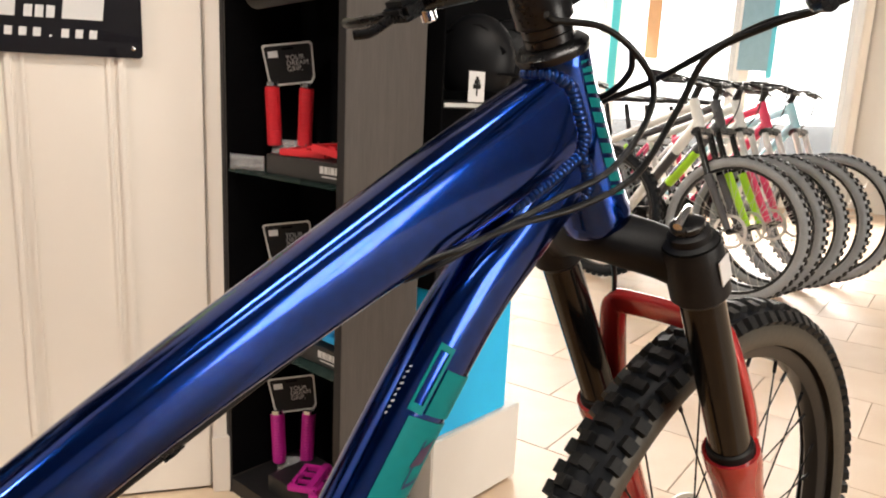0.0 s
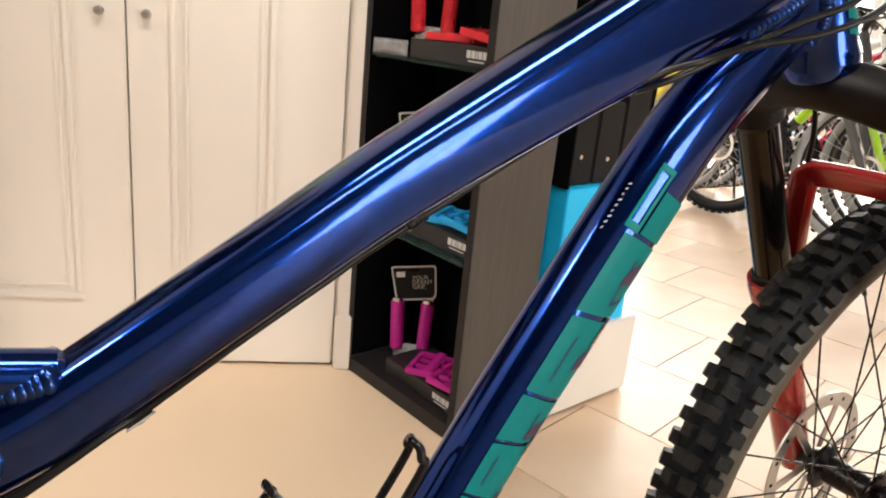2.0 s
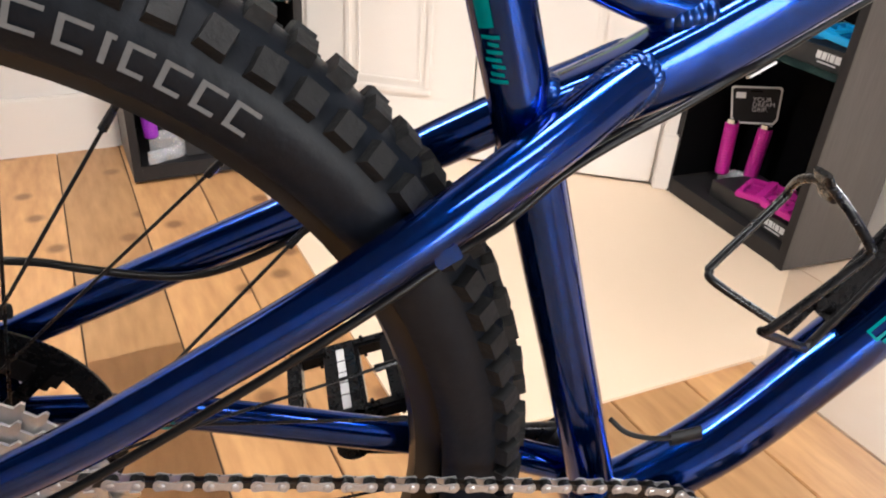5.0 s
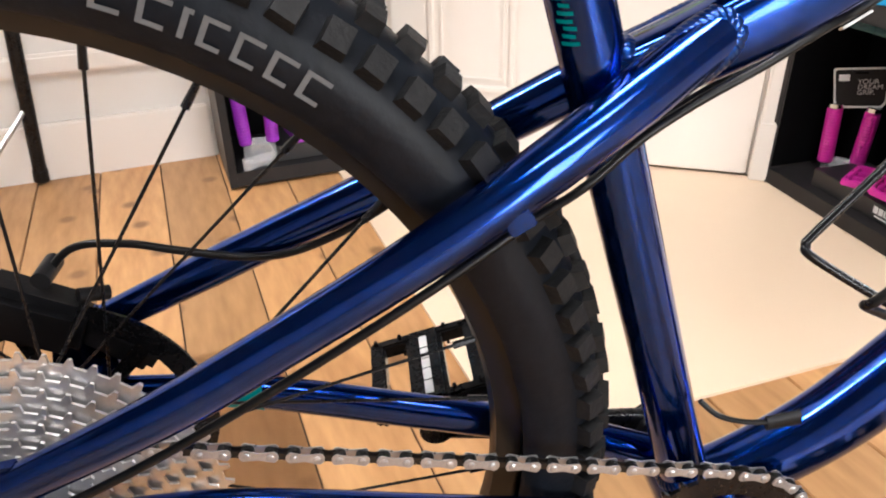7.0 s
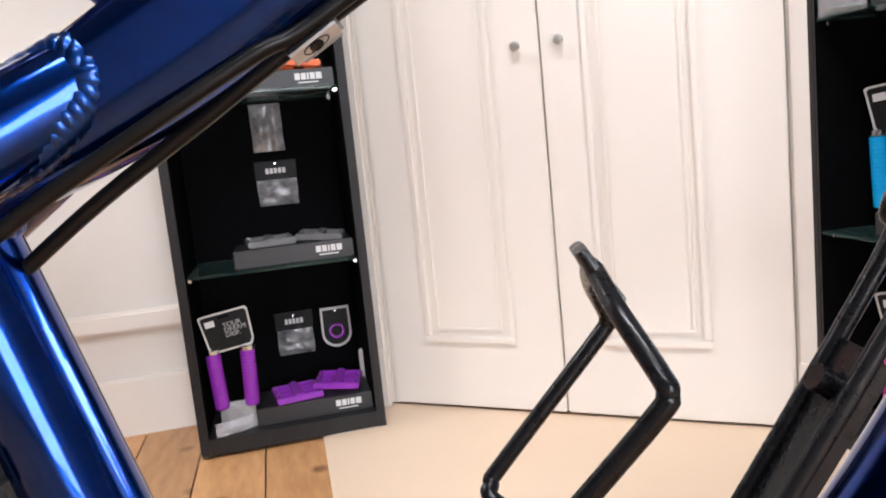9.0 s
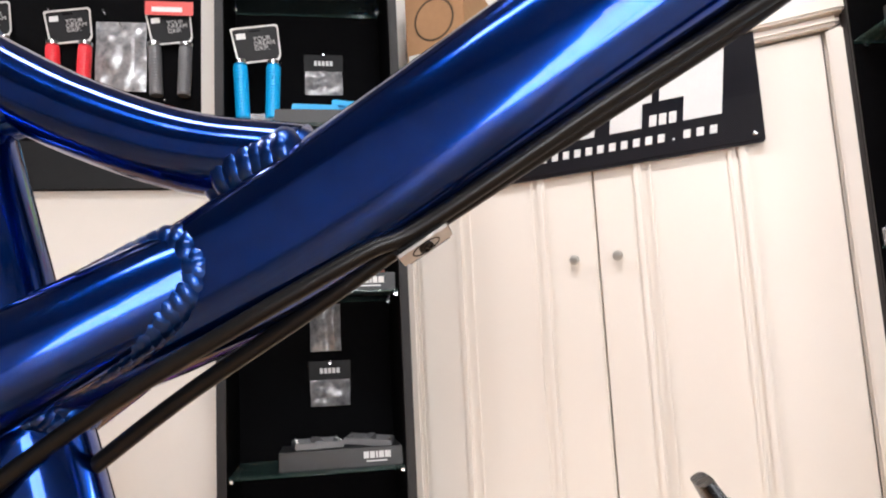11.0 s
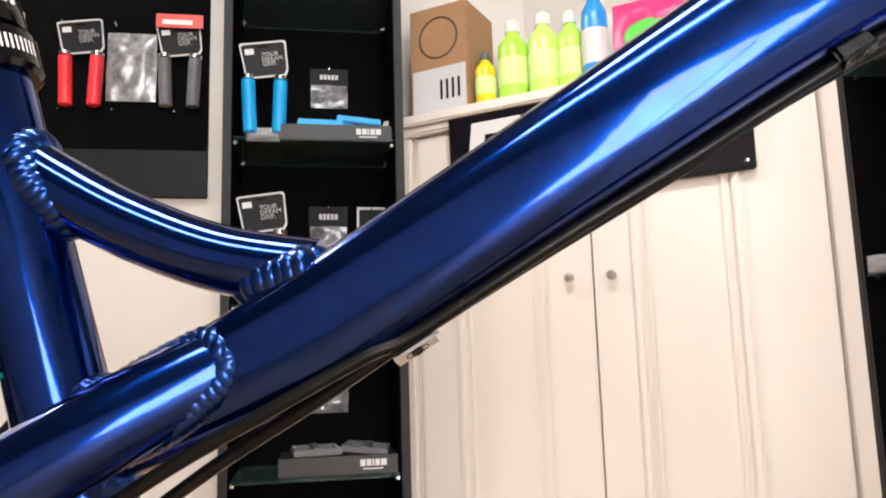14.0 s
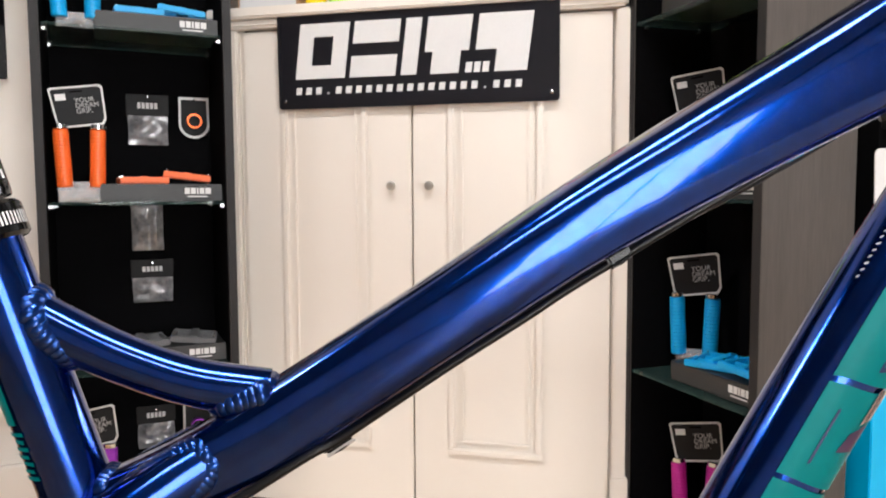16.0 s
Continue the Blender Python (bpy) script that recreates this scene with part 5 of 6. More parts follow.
def grip_pack(m, colour, foot, where, tilt=8):
    """Two bar grips hanging from a printed card, standing on a film foot of that height."""
    word = COLOUR_WORD[colour]
    t = thing("grip_pack", m, f"{word} bar grips on a black card {where}", "bar grips", "grip packs")
    if foot:
        part("film_foot", crumpled(0.075, foot + 0.012, 0.016, hash(word) % 7 + foot * 100), FILM, t, "crumpled clear film")
    for s, lean in ((-1, -2.5), (1, 2.0)):
        gm = pose(s * 0.031, 0, foot, 0, lean)
        bm = bmesh.new()
        prof = [(0.0135, 0.0), (0.0155, 0.002)]
        for k in range(15):
            z = 0.004 + k * 0.0075
            prof += [(0.0158, z), (0.0158, z + 0.005), (0.0151, z + 0.0055), (0.0151, z + 0.007)]
        prof += [(0.0155, 0.119), (0.0135, 0.121)]
        lathe(bm, prof, 20)
        grip = part("grip", bm, plastic(colour), t, f"{word} ribbed rubber grip", gm)
        part("clamp_ring", lathe(bmesh.new(), [(0.0145, 0.1215), (0.0165, 0.1225), (0.0165, 0.131), (0.0145, 0.132)], 20, gm), CHROME, t, "bright clamp ring")
    cm = pose(0, -0.005, foot + 0.168, 0, -tilt)
    card_outline = [(-0.052, 0.04), (-0.047, 0.043), (0.047, 0.043), (0.052, 0.038), (0.049, -0.03), (0.042, -0.041), (-0.038, -0.041), (-0.047, -0.03)]
    card = part("card", prism(bmesh.new(), card_outline, 0.0012, cm), CARDBLACK, t, "black printed card", smooth=False)
    inner = [(x * 0.93, z * 0.91) for x, z in card_outline]
    rim = frame_strip(bmesh.new(), card_outline, inner, -0.0022, 0.002)
    bmesh.ops.transform(rim, matrix=cm, verts=rim.verts)
    part("plastic_rim", rim, CLEAREDGE, card, "clear moulded plastic rim", smooth=False)
    part("sticker", boxed((-0.041, -0.0009, 0.016), (-0.021, -0.0003, 0.029), 0, cm), WHITE_PRINT, card, "small white sticker", smooth=False)
    part("hang_slot", boxed((-0.012, -0.0008, 0.030), (0.012, -0.0003, 0.034), 0, cm), INSIDE, card, smooth=False)
    words("YOUR\nDREAM\nGRIP.", 0.014, PALEPRINT, card, cm @ pose(-0.006, -0.0006, 0.009, 90))
    return t


def pedal_pair(m1, m2, colour, where):
    word = COLOUR_WORD[colour]
    for m in (m1, m2):
        t = thing("platform_pedal", m, f"{word} flat platform bicycle pedal {where}", "pedal", "display pedals")
        for x in (-0.05, 0.039):
            part("end_bar", boxed((x, -0.0405, 0.0), (x + 0.011, 0.0405, 0.014), 0.002), plastic(colour, 0.42), t)
        for y in (-0.05, 0.041):
            part("side_bar", boxed((-0.05, y, 0.001), (0.05, y + 0.009, 0.015), 0.002), plastic(colour, 0.42), t)
        for y in (-0.018, 0.012):
            for x in (-0.0385, 0.0115):
                part("cross_bar", boxed((x, y, 0.002), (x + 0.027, y + 0.006, 0.013), 0.0015), plastic(colour, 0.42), t)
        part("axle_body", boxed((-0.011, -0.047, -0.0), (0.011, 0.06, 0.017), 0.004), plastic(colour, 0.42), t)
        for x in (-0.044, 0.044):
            for y in (-0.038, 0.0, 0.038):
                part("grip_pin", rod(bmesh.new(), (x, y, 0.0145), (x, y, 0.0185), 0.0016, 6), CHROME, t)


def product_box(m, w, d, h, mark=0.32):
    t = thing("product_box", m, "flat charcoal cardboard product box with a pale mark", "box", "product boxes")
    part("carton", boxed((0, 0, 0), (w, d, h), 0.0015), BOXDARK, t)
    x = w * (1 - mark)
    bm = bmesh.new()
    for k, wide in enumerate((0.011, 0.01, 0.004, 0.01, 0.012)):
        box(bm, (x, -0.0007, h * 0.42), (x + wide, -0.0002, h * 0.78))
        x += wide + 0.0022
    box(bm, (w * (1 - mark) + 0.006, -0.0007, h * 0.24), (x - 0.01, -0.0002, h * 0.31))
    part("pale_mark", bm, WHITE_PRINT, t, "row of pale printed blocks", smooth=False)
    return t


def hang_bag(m, w, h, seed, header=True, label="small hanging bag of silver parts with a black header"):
    t = thing("parts_bag", m, label, "bag", "hanging bags")
    hh = h * 0.42 if header else 0.0
    part("film", crumpled(w * 0.95, h - hh + 0.004, 0.014, seed), FOIL, t, "crumpled film over metal parts")
    if header:
        hd = part("header", boxed((-w / 2, -0.003, h - hh), (w / 2, -0.001, h), 0.0005), CARDBLACK, t, "black folded header card")
        bm = bmesh.new()
        for k in range(5):
            box(bm, (-w * 0.24 + k * w * 0.1, -0.0038, h - hh * 0.66), (-w * 0.24 + k * w * 0.1 + w * 0.075, -0.0033, h - hh * 0.38))
        part("pale_mark", bm, WHITE_PRINT, hd, smooth=False)
    part("hook_pin", rod(bmesh.new(), (0, 0.006, h - 0.008), (0, -0.02, h - 0.006), 0.002, 8), CHROME, t, "short bright peg")
    return t


def ring_pack(m, colour):
    t = thing("clamp_pack", m, "shield-shaped clear pack holding a coloured seat clamp", "clamp pack", "hanging packs")
    out = [(-0.035, 0.1), (0.035, 0.1), (0.036, 0.035)] + [(0.036 * math.cos(radians(-a)), 0.034 + 0.034 * math.sin(radians(-a))) for a in range(15, 180, 15)] + [(-0.036, 0.035)]
    part("card", prism(bmesh.new(), out, 0.0015, pose(0, -0.003, 0)), CARDBLACK, t, smooth=False)
    rim = frame_strip(bmesh.new(), out, [(x * 0.86, 0.05 + (z - 0.05) * 0.88) for x, z in out], -0.0062, 0.003)
    part("plastic_rim", rim, CLEAREDGE, t, "clear moulded rim", smooth=False)
    part("seat_clamp", lathe(bmesh.new(), [(0.014, -0.006), (0.018, -0.006), (0.018, 0.006), (0.014, 0.006)], 28, pose(0, -0.011, 0.042, 90), closed=True), plastic(colour, 0.3, 0.4), t, "coloured metal ring")
    part("hook_pin", rod(bmesh.new(), (0, 0.006, 0.092), (0, -0.02, 0.094), 0.002, 8), CHROME, t)


BACK = (0.2385, 0.1885)


def level(cab, z, colour, pack, foot, box_at, pedals, back=(), scrap=None, where=""):
    """One shelf of goods; places are in the cabinet's own x, y."""
    grip_pack(cab @ pose(pack[0], pack[1], z, 0, 0, pack[2]), colour, foot, where)
    bx, by, bw = box_at
    product_box(cab @ pose(bx, by, z + 0.0002), bw, 0.13, 0.038)
    (ax, ay, at, al), (px, py, pt, pl) = pedals
    pedal_pair(cab @ pose(ax, ay, z + 0.0386, 0, al, at), cab @ pose(px, py, z + 0.0386 + (0.009 if pl else 0), 0, pl, pt), colour, where)
    for kind, x, zt, w, h, seed in back:
        if kind == "ring":
            ring_pack(cab @ pose(x, BACK[cab is RIGHT_CAB], zt - 0.1), colour)
        else:
            hang_bag(cab @ pose(x, BACK[cab is RIGHT_CAB], zt - h), w, h, seed, kind == "bag")
    if scrap:
        s = thing("film_scrap", cab @ pose(scrap[0], scrap[1], z, 0, 0, 20), "crumpled scrap of clear packaging film", "film", "film scraps")
        part("film", crumpled(0.085, 0.03, 0.02, 5 + z * 10), FILM, s)


L, R = LEFT_CAB, RIGHT_CAB
level(L, 0.0352, PURPLE, (0.083, 0.045, 0), 0.05, (0.12, 0.03, 0.25), ((0.21, 0.085, 8, 0), (0.305, 0.1, -12, 5)),
      (("bag", 0.224, 0.235, 0.09, 0.105, 1), ("ring", 0.323, 0.233, 0, 0, 0)), (0.075, 0.02), "in the black display cabinet")
product_box(L @ pose(0.118, 0.03, SHELF_Z[0] + 0.0003), 0.25, 0.13, 0.038)
pedal_pair(L @ pose(0.195, 0.09, SHELF_Z[0] + 0.0388, 0, 0, 6), L @ pose(0.305, 0.095, SHELF_Z[0] + 0.0388, 0, 6, -10), GREYPL, "on a glass shelf")
hang_bag(L @ pose(0.219, 0.2385, 0.622), 0.075, 0.106, 2, False, "small hanging bag with a silver seat clamp")
hang_bag(L @ pose(0.227, 0.2385, 0.495), 0.096, 0.104, 3)
level(L, SHELF_Z[1] + 0.0003, ORANGE, (0.083, 0.045, 0), 0.031, (0.118, 0.03, 0.25), ((0.205, 0.09, 4, 0), (0.3, 0.095, -6, 7)),
      (("bag", 0.228, 0.998, 0.095, 0.12, 4), ("ring", 0.334, 0.996, 0, 0, 0)), (0.08, 0.02), "on a glass shelf")
level(L, SHELF_Z[2] + 0.0003, CYAN, (0.085, 0.045, 0), 0.02, (0.118, 0.03, 0.25), ((0.205, 0.09, 4, 0), (0.3, 0.095, -8, 8)),
      (("bag", 0.232, 1.357, 0.096, 0.104, 6),), None, "on a glass shelf")
level(R, 0.0352, MAGENTA, (0.098, 0.115, 47), 0.03, (0.12, 0.03, 0.25), ((0.225, 0.085, 30, 0), (0.315, 0.075, 16, 5)), (), None, "in the black display cabinet")
level(R, SHELF_Z[0] + 0.0003, CYAN, (0.082, 0.115, 44), 0.035, (0.12, 0.03, 0.25), ((0.2, 0.085, 25, 0), (0.3, 0.085, 8, 6)),
      (("bag", 0.33, 0.6, 0.07, 0.09, 7),), None, "on a glass shelf")
level(R, SHELF_Z[1] + 0.0003, CRIMSON, (0.083, 0.115, 46), 0.048, (0.12, 0.03, 0.25), ((0.205, 0.085, 20, 0), (0.305, 0.085, 5, 8)),
      (("bag", 0.335, 0.97, 0.07, 0.1, 8),), (0.06, 0.025), "on a glass shelf")
product_box(R @ pose(0.07, 0.03, SHELF_Z[2] + 0.0003), 0.3, 0.13, 0.038)
pedal_pair(R @ pose(0.13, 0.085, SHELF_Z[2] + 0.0388, 0, 0, 12), R @ pose(0.23, 0.09, SHELF_Z[2] + 0.0388, 0, 6, 4), LIME, "on a glass shelf")
grip_pack(R @ pose(0.1, 0.15, SHELF_Z[2] + 0.0003, 0, 0, 40), LIME, 0.04, "on a glass shelf")

# ---- goods on the cupboard's ledge ----
TOPZ = 1.1902


def carton(x0, x1, y0, y1, h, ring):
    t = thing("cardboard_box", pose((x0 + x1) / 2, y0, TOPZ), "brown cardboard box with a white label on the ledge", "box", "cardboard boxes")
    w, d = x1 - x0, y1 - y0
    part("carton", boxed((-w / 2, 0, 0), (w / 2, d, h), 0.002), CARTON, t)
    lab = part("label", boxed((-w / 2 + 0.006, -0.0012, 0.004), (w / 2 - 0.006, -0.0004, h * 0.42), 0), WHITE_PRINT, t, "white paper label", smooth=False)
    for k in range(4):
        part("label_bar", boxed((w * (0.02 + 0.1 * k), -0.0022, h * 0.12), (w * (0.02 + 0.1 * k) + 0.006, -0.0014, h * 0.3)), CARDBLACK, lab, smooth=False)
    if ring:
        part("printed_ring", lathe(bmesh.new(), [(0.048, -0.0006), (0.053, -0.0006), (0.053, 0.0002), (0.048, 0.0002)], 40, pose(0, -0.0006, h * 0.7, 90), closed=True), plastic((0.09, 0.06, 0.035)), t)


carton(-0.66, -0.505, 1.80, 1.95, 0.27, True)
carton(0.078, 0.222, 1.80, 1.95, 0.2, False)


def bottle(x, y, r, h, colour, cap, label):
    t = thing("bottle", pose(x, y, TOPZ), label, "bottle", "bottles on the ledge")
    part("body", lathe(bmesh.new(), [(r * 0.85, 0), (r, 0.004), (r, h * 0.62), (r * 0.92, h * 0.7), (r * 0.5, h * 0.8), (r * 0.42, h * 0.84)], 28), plastic(colour, 0.25), t)
    part("cap", lathe(bmesh.new(), [(r * 0.48, h * 0.842), (r * 0.5, h * 0.85), (r * 0.46, h * 0.97), (r * 0.3, h)], 24), plastic(cap, 0.35), t)
    part("label_band", lathe(bmesh.new(), [(r + 0.0004, h * 0.18), (r + 0.0007, h * 0.19), (r + 0.0007, h * 0.5), (r + 0.0004, h * 0.51)], 28), WHITE_PRINT if colour[1] < 0.55 else plastic((0.65, 0.85, 0.3)), t)


bottle(-0.468, 1.815, 0.024, 0.13, (0.78, 0.62, 0.01), (0.1, 0.1, 0.1), "squat yellow plastic bottle on the ledge")
bottle(-0.405, 1.835, 0.036, 0.2, (0.42, 0.78, 0.08), (0.75, 0.78, 0.7), "lime green spray bottle on the ledge")
bottle(-0.33, 1.835, 0.036, 0.2, (0.55, 0.82, 0.16), (0.75, 0.78, 0.7), "pale lime green bottle on the ledge")
bottle(-0.268, 1.84, 0.03, 0.19, (0.46, 0.78, 0.1), (0.75, 0.78, 0.7), "lime green bottle on the ledge")
bottle(-0.208, 1.825, 0.029, 0.24, (0.03, 0.28, 0.72), (0.1, 0.4, 0.85), "tall bright blue bottle on the ledge")
bottle(0.05, 1.82, 0.022, 0.16, (0.78, 0.62, 0.01), (0.1, 0.1, 0.1), "slim yellow plastic bottle on the ledge")
pk = thing("gel_packet", pose(-0.085, 1.815, TOPZ, -4), "pink packet with a bright green oval on the ledge", "packet")
part("pouch", crumpled(0.165, 0.17, 0.02, 9), plastic((0.72, 0.05, 0.2), 0.3), pk)
bm = bmesh.new()
bmesh.ops.create_uvsphere(bm, u_segments=24, v_segments=12, radius=1, matrix=Matrix.Translation((0.005, -0.016, 0.075)) @ pose(0, 0, 0, 0, 12) @ Matrix.Diagonal((0.062, 0.009, 0.04, 1)))
part("green_oval", bm, plastic((0.12, 0.6, 0.08), 0.3), pk)
for x, z, h, c in ((-0.4, 1.95, 0.2, (0.75, 0.76, 0.74)), (-0.25, 1.96, 0.22, (0.7, 0.72, 0.68)), (-0.12, 1.95, 0.21, (0.76, 0.76, 0.76))):
    w = thing("white_pouch", pose(x, z, TOPZ), "white foil pouch standing at the back of the ledge", "pouch", "white pouches")
    part("pouch", crumpled(0.13, h, 0.02, 11 + x), plastic(c, 0.35), w)
    part("dark_print", boxed((-0.04, -0.031, h * 0.62), (0.03, -0.03, h * 0.68), 0), CARDBLACK, w, smooth=False)

# ---- pegboard on the slanting wall ----
peg = thing("pegboard", turn_left @ pose(-0.7, 0, 1.02), "black wall panel hung with bar grips and parts", "pegboard")
part("board", boxed((-0.36, -0.018, 0.0), (0.365, -0.001, 0.75), 0.002), INSIDE, peg)
part("lower_lip", boxed((-0.36, -0.0235, 0.0), (0.365, -0.0185, 0.115), 0.001), CARDBLACK, peg)
for x in (-0.2, -0.09, 0.03, 0.15, 0.29):
    for z in (0.2, 0.42):
        part("peg_hook", rod(bmesh.new(), (x, -0.018, z), (x, -0.055, z + 0.004), 0.0022, 8), CHROME, peg)
PEG = turn_left @ pose(-0.7, -0.045, 1.02)
grip_pack(PEG @ pose(-0.1, 0, 0.225), ORANGE, 0.0, "on the wall panel")
grip_pack(PEG @ pose(0.075, 0, 0.215), CRIMSON, 0.0, "on the wall panel")
grip_pack(PEG @ pose(0.3, 0.005, 0.22), GREYPL, 0.0, "on the wall panel")
hang_bag(PEG @ pose(0.185, 0.02, 0.235), 0.12, 0.17, 12, False, "grey clear bag of parts on the wall panel")
rc = thing("red_header_card", PEG @ pose(0.3, -0.0105, 0.415), "red printed header card on the black wall panel", "card")
part("card", boxed((-0.055, -0.002, 0), (0.055, 0, 0.035), 0.0005), plastic((0.6, 0.06, 0.05)), rc)
part("card_print", boxed((-0.04, -0.003, 0.008), (0.03, -0.0022, 0.02), 0), WHITE_PRINT, rc, smooth=False)

# ---- black folding stand by the slanting wall ----
st = thing("folding_stand", pose(-1.39, 1.372, 0), "slim black folding stand leaning before the white wall", "stand")
for a, b in (((0.0, 0.0, 0.0), (0.062, 0.011, 0.6)), ((-0.34, -0.3, 0.0), (0.04, 0.0, 0.6)), ((0.02, -0.42, 0.0), (0.055, -0.01, 0.6))):
    leg = part("leg", rod(bmesh.new(), a, b, 0.0155, 16), BLACK, st)
    part("foot", rod(bmesh.new(), a, (a[0] + (b[0] - a[0]) * 0.05, a[1] + (b[1] - a[1]) * 0.05, 0.03), 0.0175, 16, bevel=0.002), BLACK, leg)
part("strut", rod(bmesh.new(), (0.018, 0.0, 0.18), (0.002, -0.13, 0.085), 0.006, 12), STEEL, st, "grey metal strut")
part("collar", rod(bmesh.new(), (0.052, 0.0, 0.57), (0.054, 0.0, 0.64), 0.026, 18, bevel=0.004), BLACK, st)

# ---- display unit with helmets, blue front and white plinth ----
UNIT = Matrix(((0.848, -0.53, 0, 0.652), (0.53, 0.848, 0, 1.576), (0, 0, 1, 0), (0, 0, 0, 1)))
un = thing("display_unit", UNIT, "black display unit with a bright blue front and white plinth", "display unit")
part("plinth", boxed((0, -0.012, 0), (0.31, 0.22, 0.19), 0.003), WALLPAINT, un, "white plinth")
part("blue_front", boxed((0, 0, 0.1905), (0.265, 0.22, 0.52), 0.002), BLUEPANEL, un, "bright blue panel")
part("back_board", boxed((0, 0.2, 0.5205), (0.55, 0.22, 1.75), 0.002), INSIDE, un, "black backboard")
part("side_board", boxed((-0.006, 0.0, 0.5205), (-0.0005, 0.22, 1.75), 0.001), INSIDE, un, "black side board")
part("shelf", boxed((0, 0.0, 0.885), (0.45, 0.1995, 0.9), 0.002), CARDBLACK, un, "black shelf with a pale edge")
part("shelf_strip", boxed((0.0, -0.003, 0.889), (0.12, -0.0005, 0.897), 0), CLEAREDGE, un, smooth=False)
for x0, x1, h in ((0.003, 0.09, 0.2), (0.094, 0.175, 0.17), (0.18, 0.262, 0.21)):
    b = thing("black_box", UNIT @ pose(x0, 0.02, 0.5206), "plain black shop box on the display unit", "box", "black boxes")
    part("carton", boxed((0, 0, 0), (x1 - x0, 0.14, h), 0.003), CARDBLACK, b)
    part("stud", rod(bmesh.new(), ((x1 - x0) / 2, -0.002, h * 0.3), ((x1 - x0) / 2, 0.003, h * 0.3), 0.005, 12), CHROME, b)
for x, y, z in ((0.21, 0.1, 0.9), (0.335, 0.1, 0.9)):
    hm = thing("helmet", UNIT @ pose(x, y, z + 0.001, 0, 0, 20), "matt black rounded cycle helmet on the unit", "helmet", "helmets")
    bm = bmesh.new()
    bmesh.ops.create_uvsphere(bm, u_segments=28, v_segments=16, radius=1, matrix=Matrix.Translation((0, 0, 0.085)) @ Matrix.Diagonal((0.06, 0.09, 0.1, 1)))
    for v in bm.verts:
        v.co.z = max(v.co.z, 0.02)
    part("shell", bm, MATT, hm)
    for k in (-1, 0, 1):
        part("vent", Sweep([(k * 0.03, -0.075, 0.1, 0.006, 0.006), (k * 0.034, -0.02, 0.168 - abs(k) * 0.012, 0.007, 0.004), (k * 0.03, 0.06, 0.142, 0.006, 0.004)], 5, hint=(1, 0, 0)).tube(bmesh.new(), 10), INSIDE, hm)
    part("peak", boxed((-0.06, -0.125, 0.055), (0.06, -0.07, 0.06), 0.002), MATT, hm)
tag = thing("tree_card", UNIT @ pose(0.09, -0.006, 0.9), "small white card with a dark tree shape", "card")
part("card", boxed((-0.025, 0, 0.0), (0.025, 0.0015, 0.06), 0.0004), WHITE_PRINT, tag)
bm = bmesh.new()
for w, z0, z1 in ((0.004, 0.012, 0.03), (0.024, 0.026, 0.036), (0.016, 0.036, 0.044), (0.008, 0.044, 0.05)):
    box(bm, (-w / 2, -0.001, z0), (w / 2, -0.0002, z1 - 0.0002))
part("tree_shape", bm, CARDBLACK, tag, smooth=False)
wc = thing("white_card", UNIT @ pose(0.026, -0.012, 0.7212, -2), "white round-cornered card leaning on the display unit", "card")
part("card", prism(bmesh.new(), [(x, z + 0.053) for x, z in rounded(0.1, 0.106, 0.012)], 0.002), WHITE_PRINT, wc, smooth=False)
part("eyelet", lathe(bmesh.new(), [(0.003, 0), (0.004, 0.0006), (0.002, 0.0008)], 14, pose(-0.005, -0.0002, 0.05, 90)), MATT, wc)
yt = thing("yellow_tag", UNIT @ pose(0.17, -0.006, 0.877), "small yellow price tag on the shelf edge", "tag")
part("tag", boxed((-0.03, 0, 0), (0.03, 0.0015, 0.022), 0.0004), plastic((0.8, 0.75, 0.05)), yt)

# ---- row of parked bicycles ----
def tube_of(a, b, r, r2=None):
    return rod(bmesh.new(), a, b, r, 14, r2)


_wheel_meshes = {}


def plain_wheel(parent, at, turn, tyre_mat):
    m = Matrix.Translation(at) @ pose(0, 0, 0, 0, 0, turn)
    hub = part("wheel", rod(bmesh.new(), (0, -0.05, 0), (0, 0.05, 0), 0.016, 14), BLACK, parent, "spoked wheel with a knobbly tyre", m)
    sec = [(0.318 + 0.024 * math.cos(radians(a)), 0.026 * math.sin(radians(a))) for a in range(0, 360, 30)]
    part("tyre", lathe(bmesh.new(), sec, 48, pose(0, 0, 0, 90), closed=True), tyre_mat, hub)
    bm = bmesh.new()
    for k in range(54):
        for s in (-1, 1):
            box(bm, (0.338, s * 0.013 - 0.007, -0.011), (0.346, s * 0.013 + 0.007, 0.011), 0, pose(0, 0, 0, 0, 360 * (k + 0.25 * s) / 54))
    tagged(part("tread", bm, KNOB, hub, smooth=False), kind="stuff")
    part("rim", lathe(bmesh.new(), [(0.284, -0.011), (0.3, -0.013), (0.3, 0.013), (0.284, 0.011)], 48, pose(0, 0, 0, 90), closed=True), RIM, hub)
    bm = bmesh.new()
    for k in range(28):
        a = 2 * math.pi * k / 28
        b = a + (0.9 if k % 2 else -0.9)
        rod(bm, (0.02 * math.cos(b), (-1) ** (k // 2) * 0.03, 0.02 * math.sin(b)), (0.285 * math.cos(a), 0, 0.285 * math.sin(a)), 0.0012, 4)
    tagged(part("spokes", bm, STEEL, hub, smooth=False), kind="stuff")
    part("brake_disc", lathe(bmesh.new(), [(0.08, 0.035), (0.08, 0.037), (0.066, 0.037), (0.066, 0.035)], 32, pose(0, 0, 0, 90), closed=True), STEEL, hub)


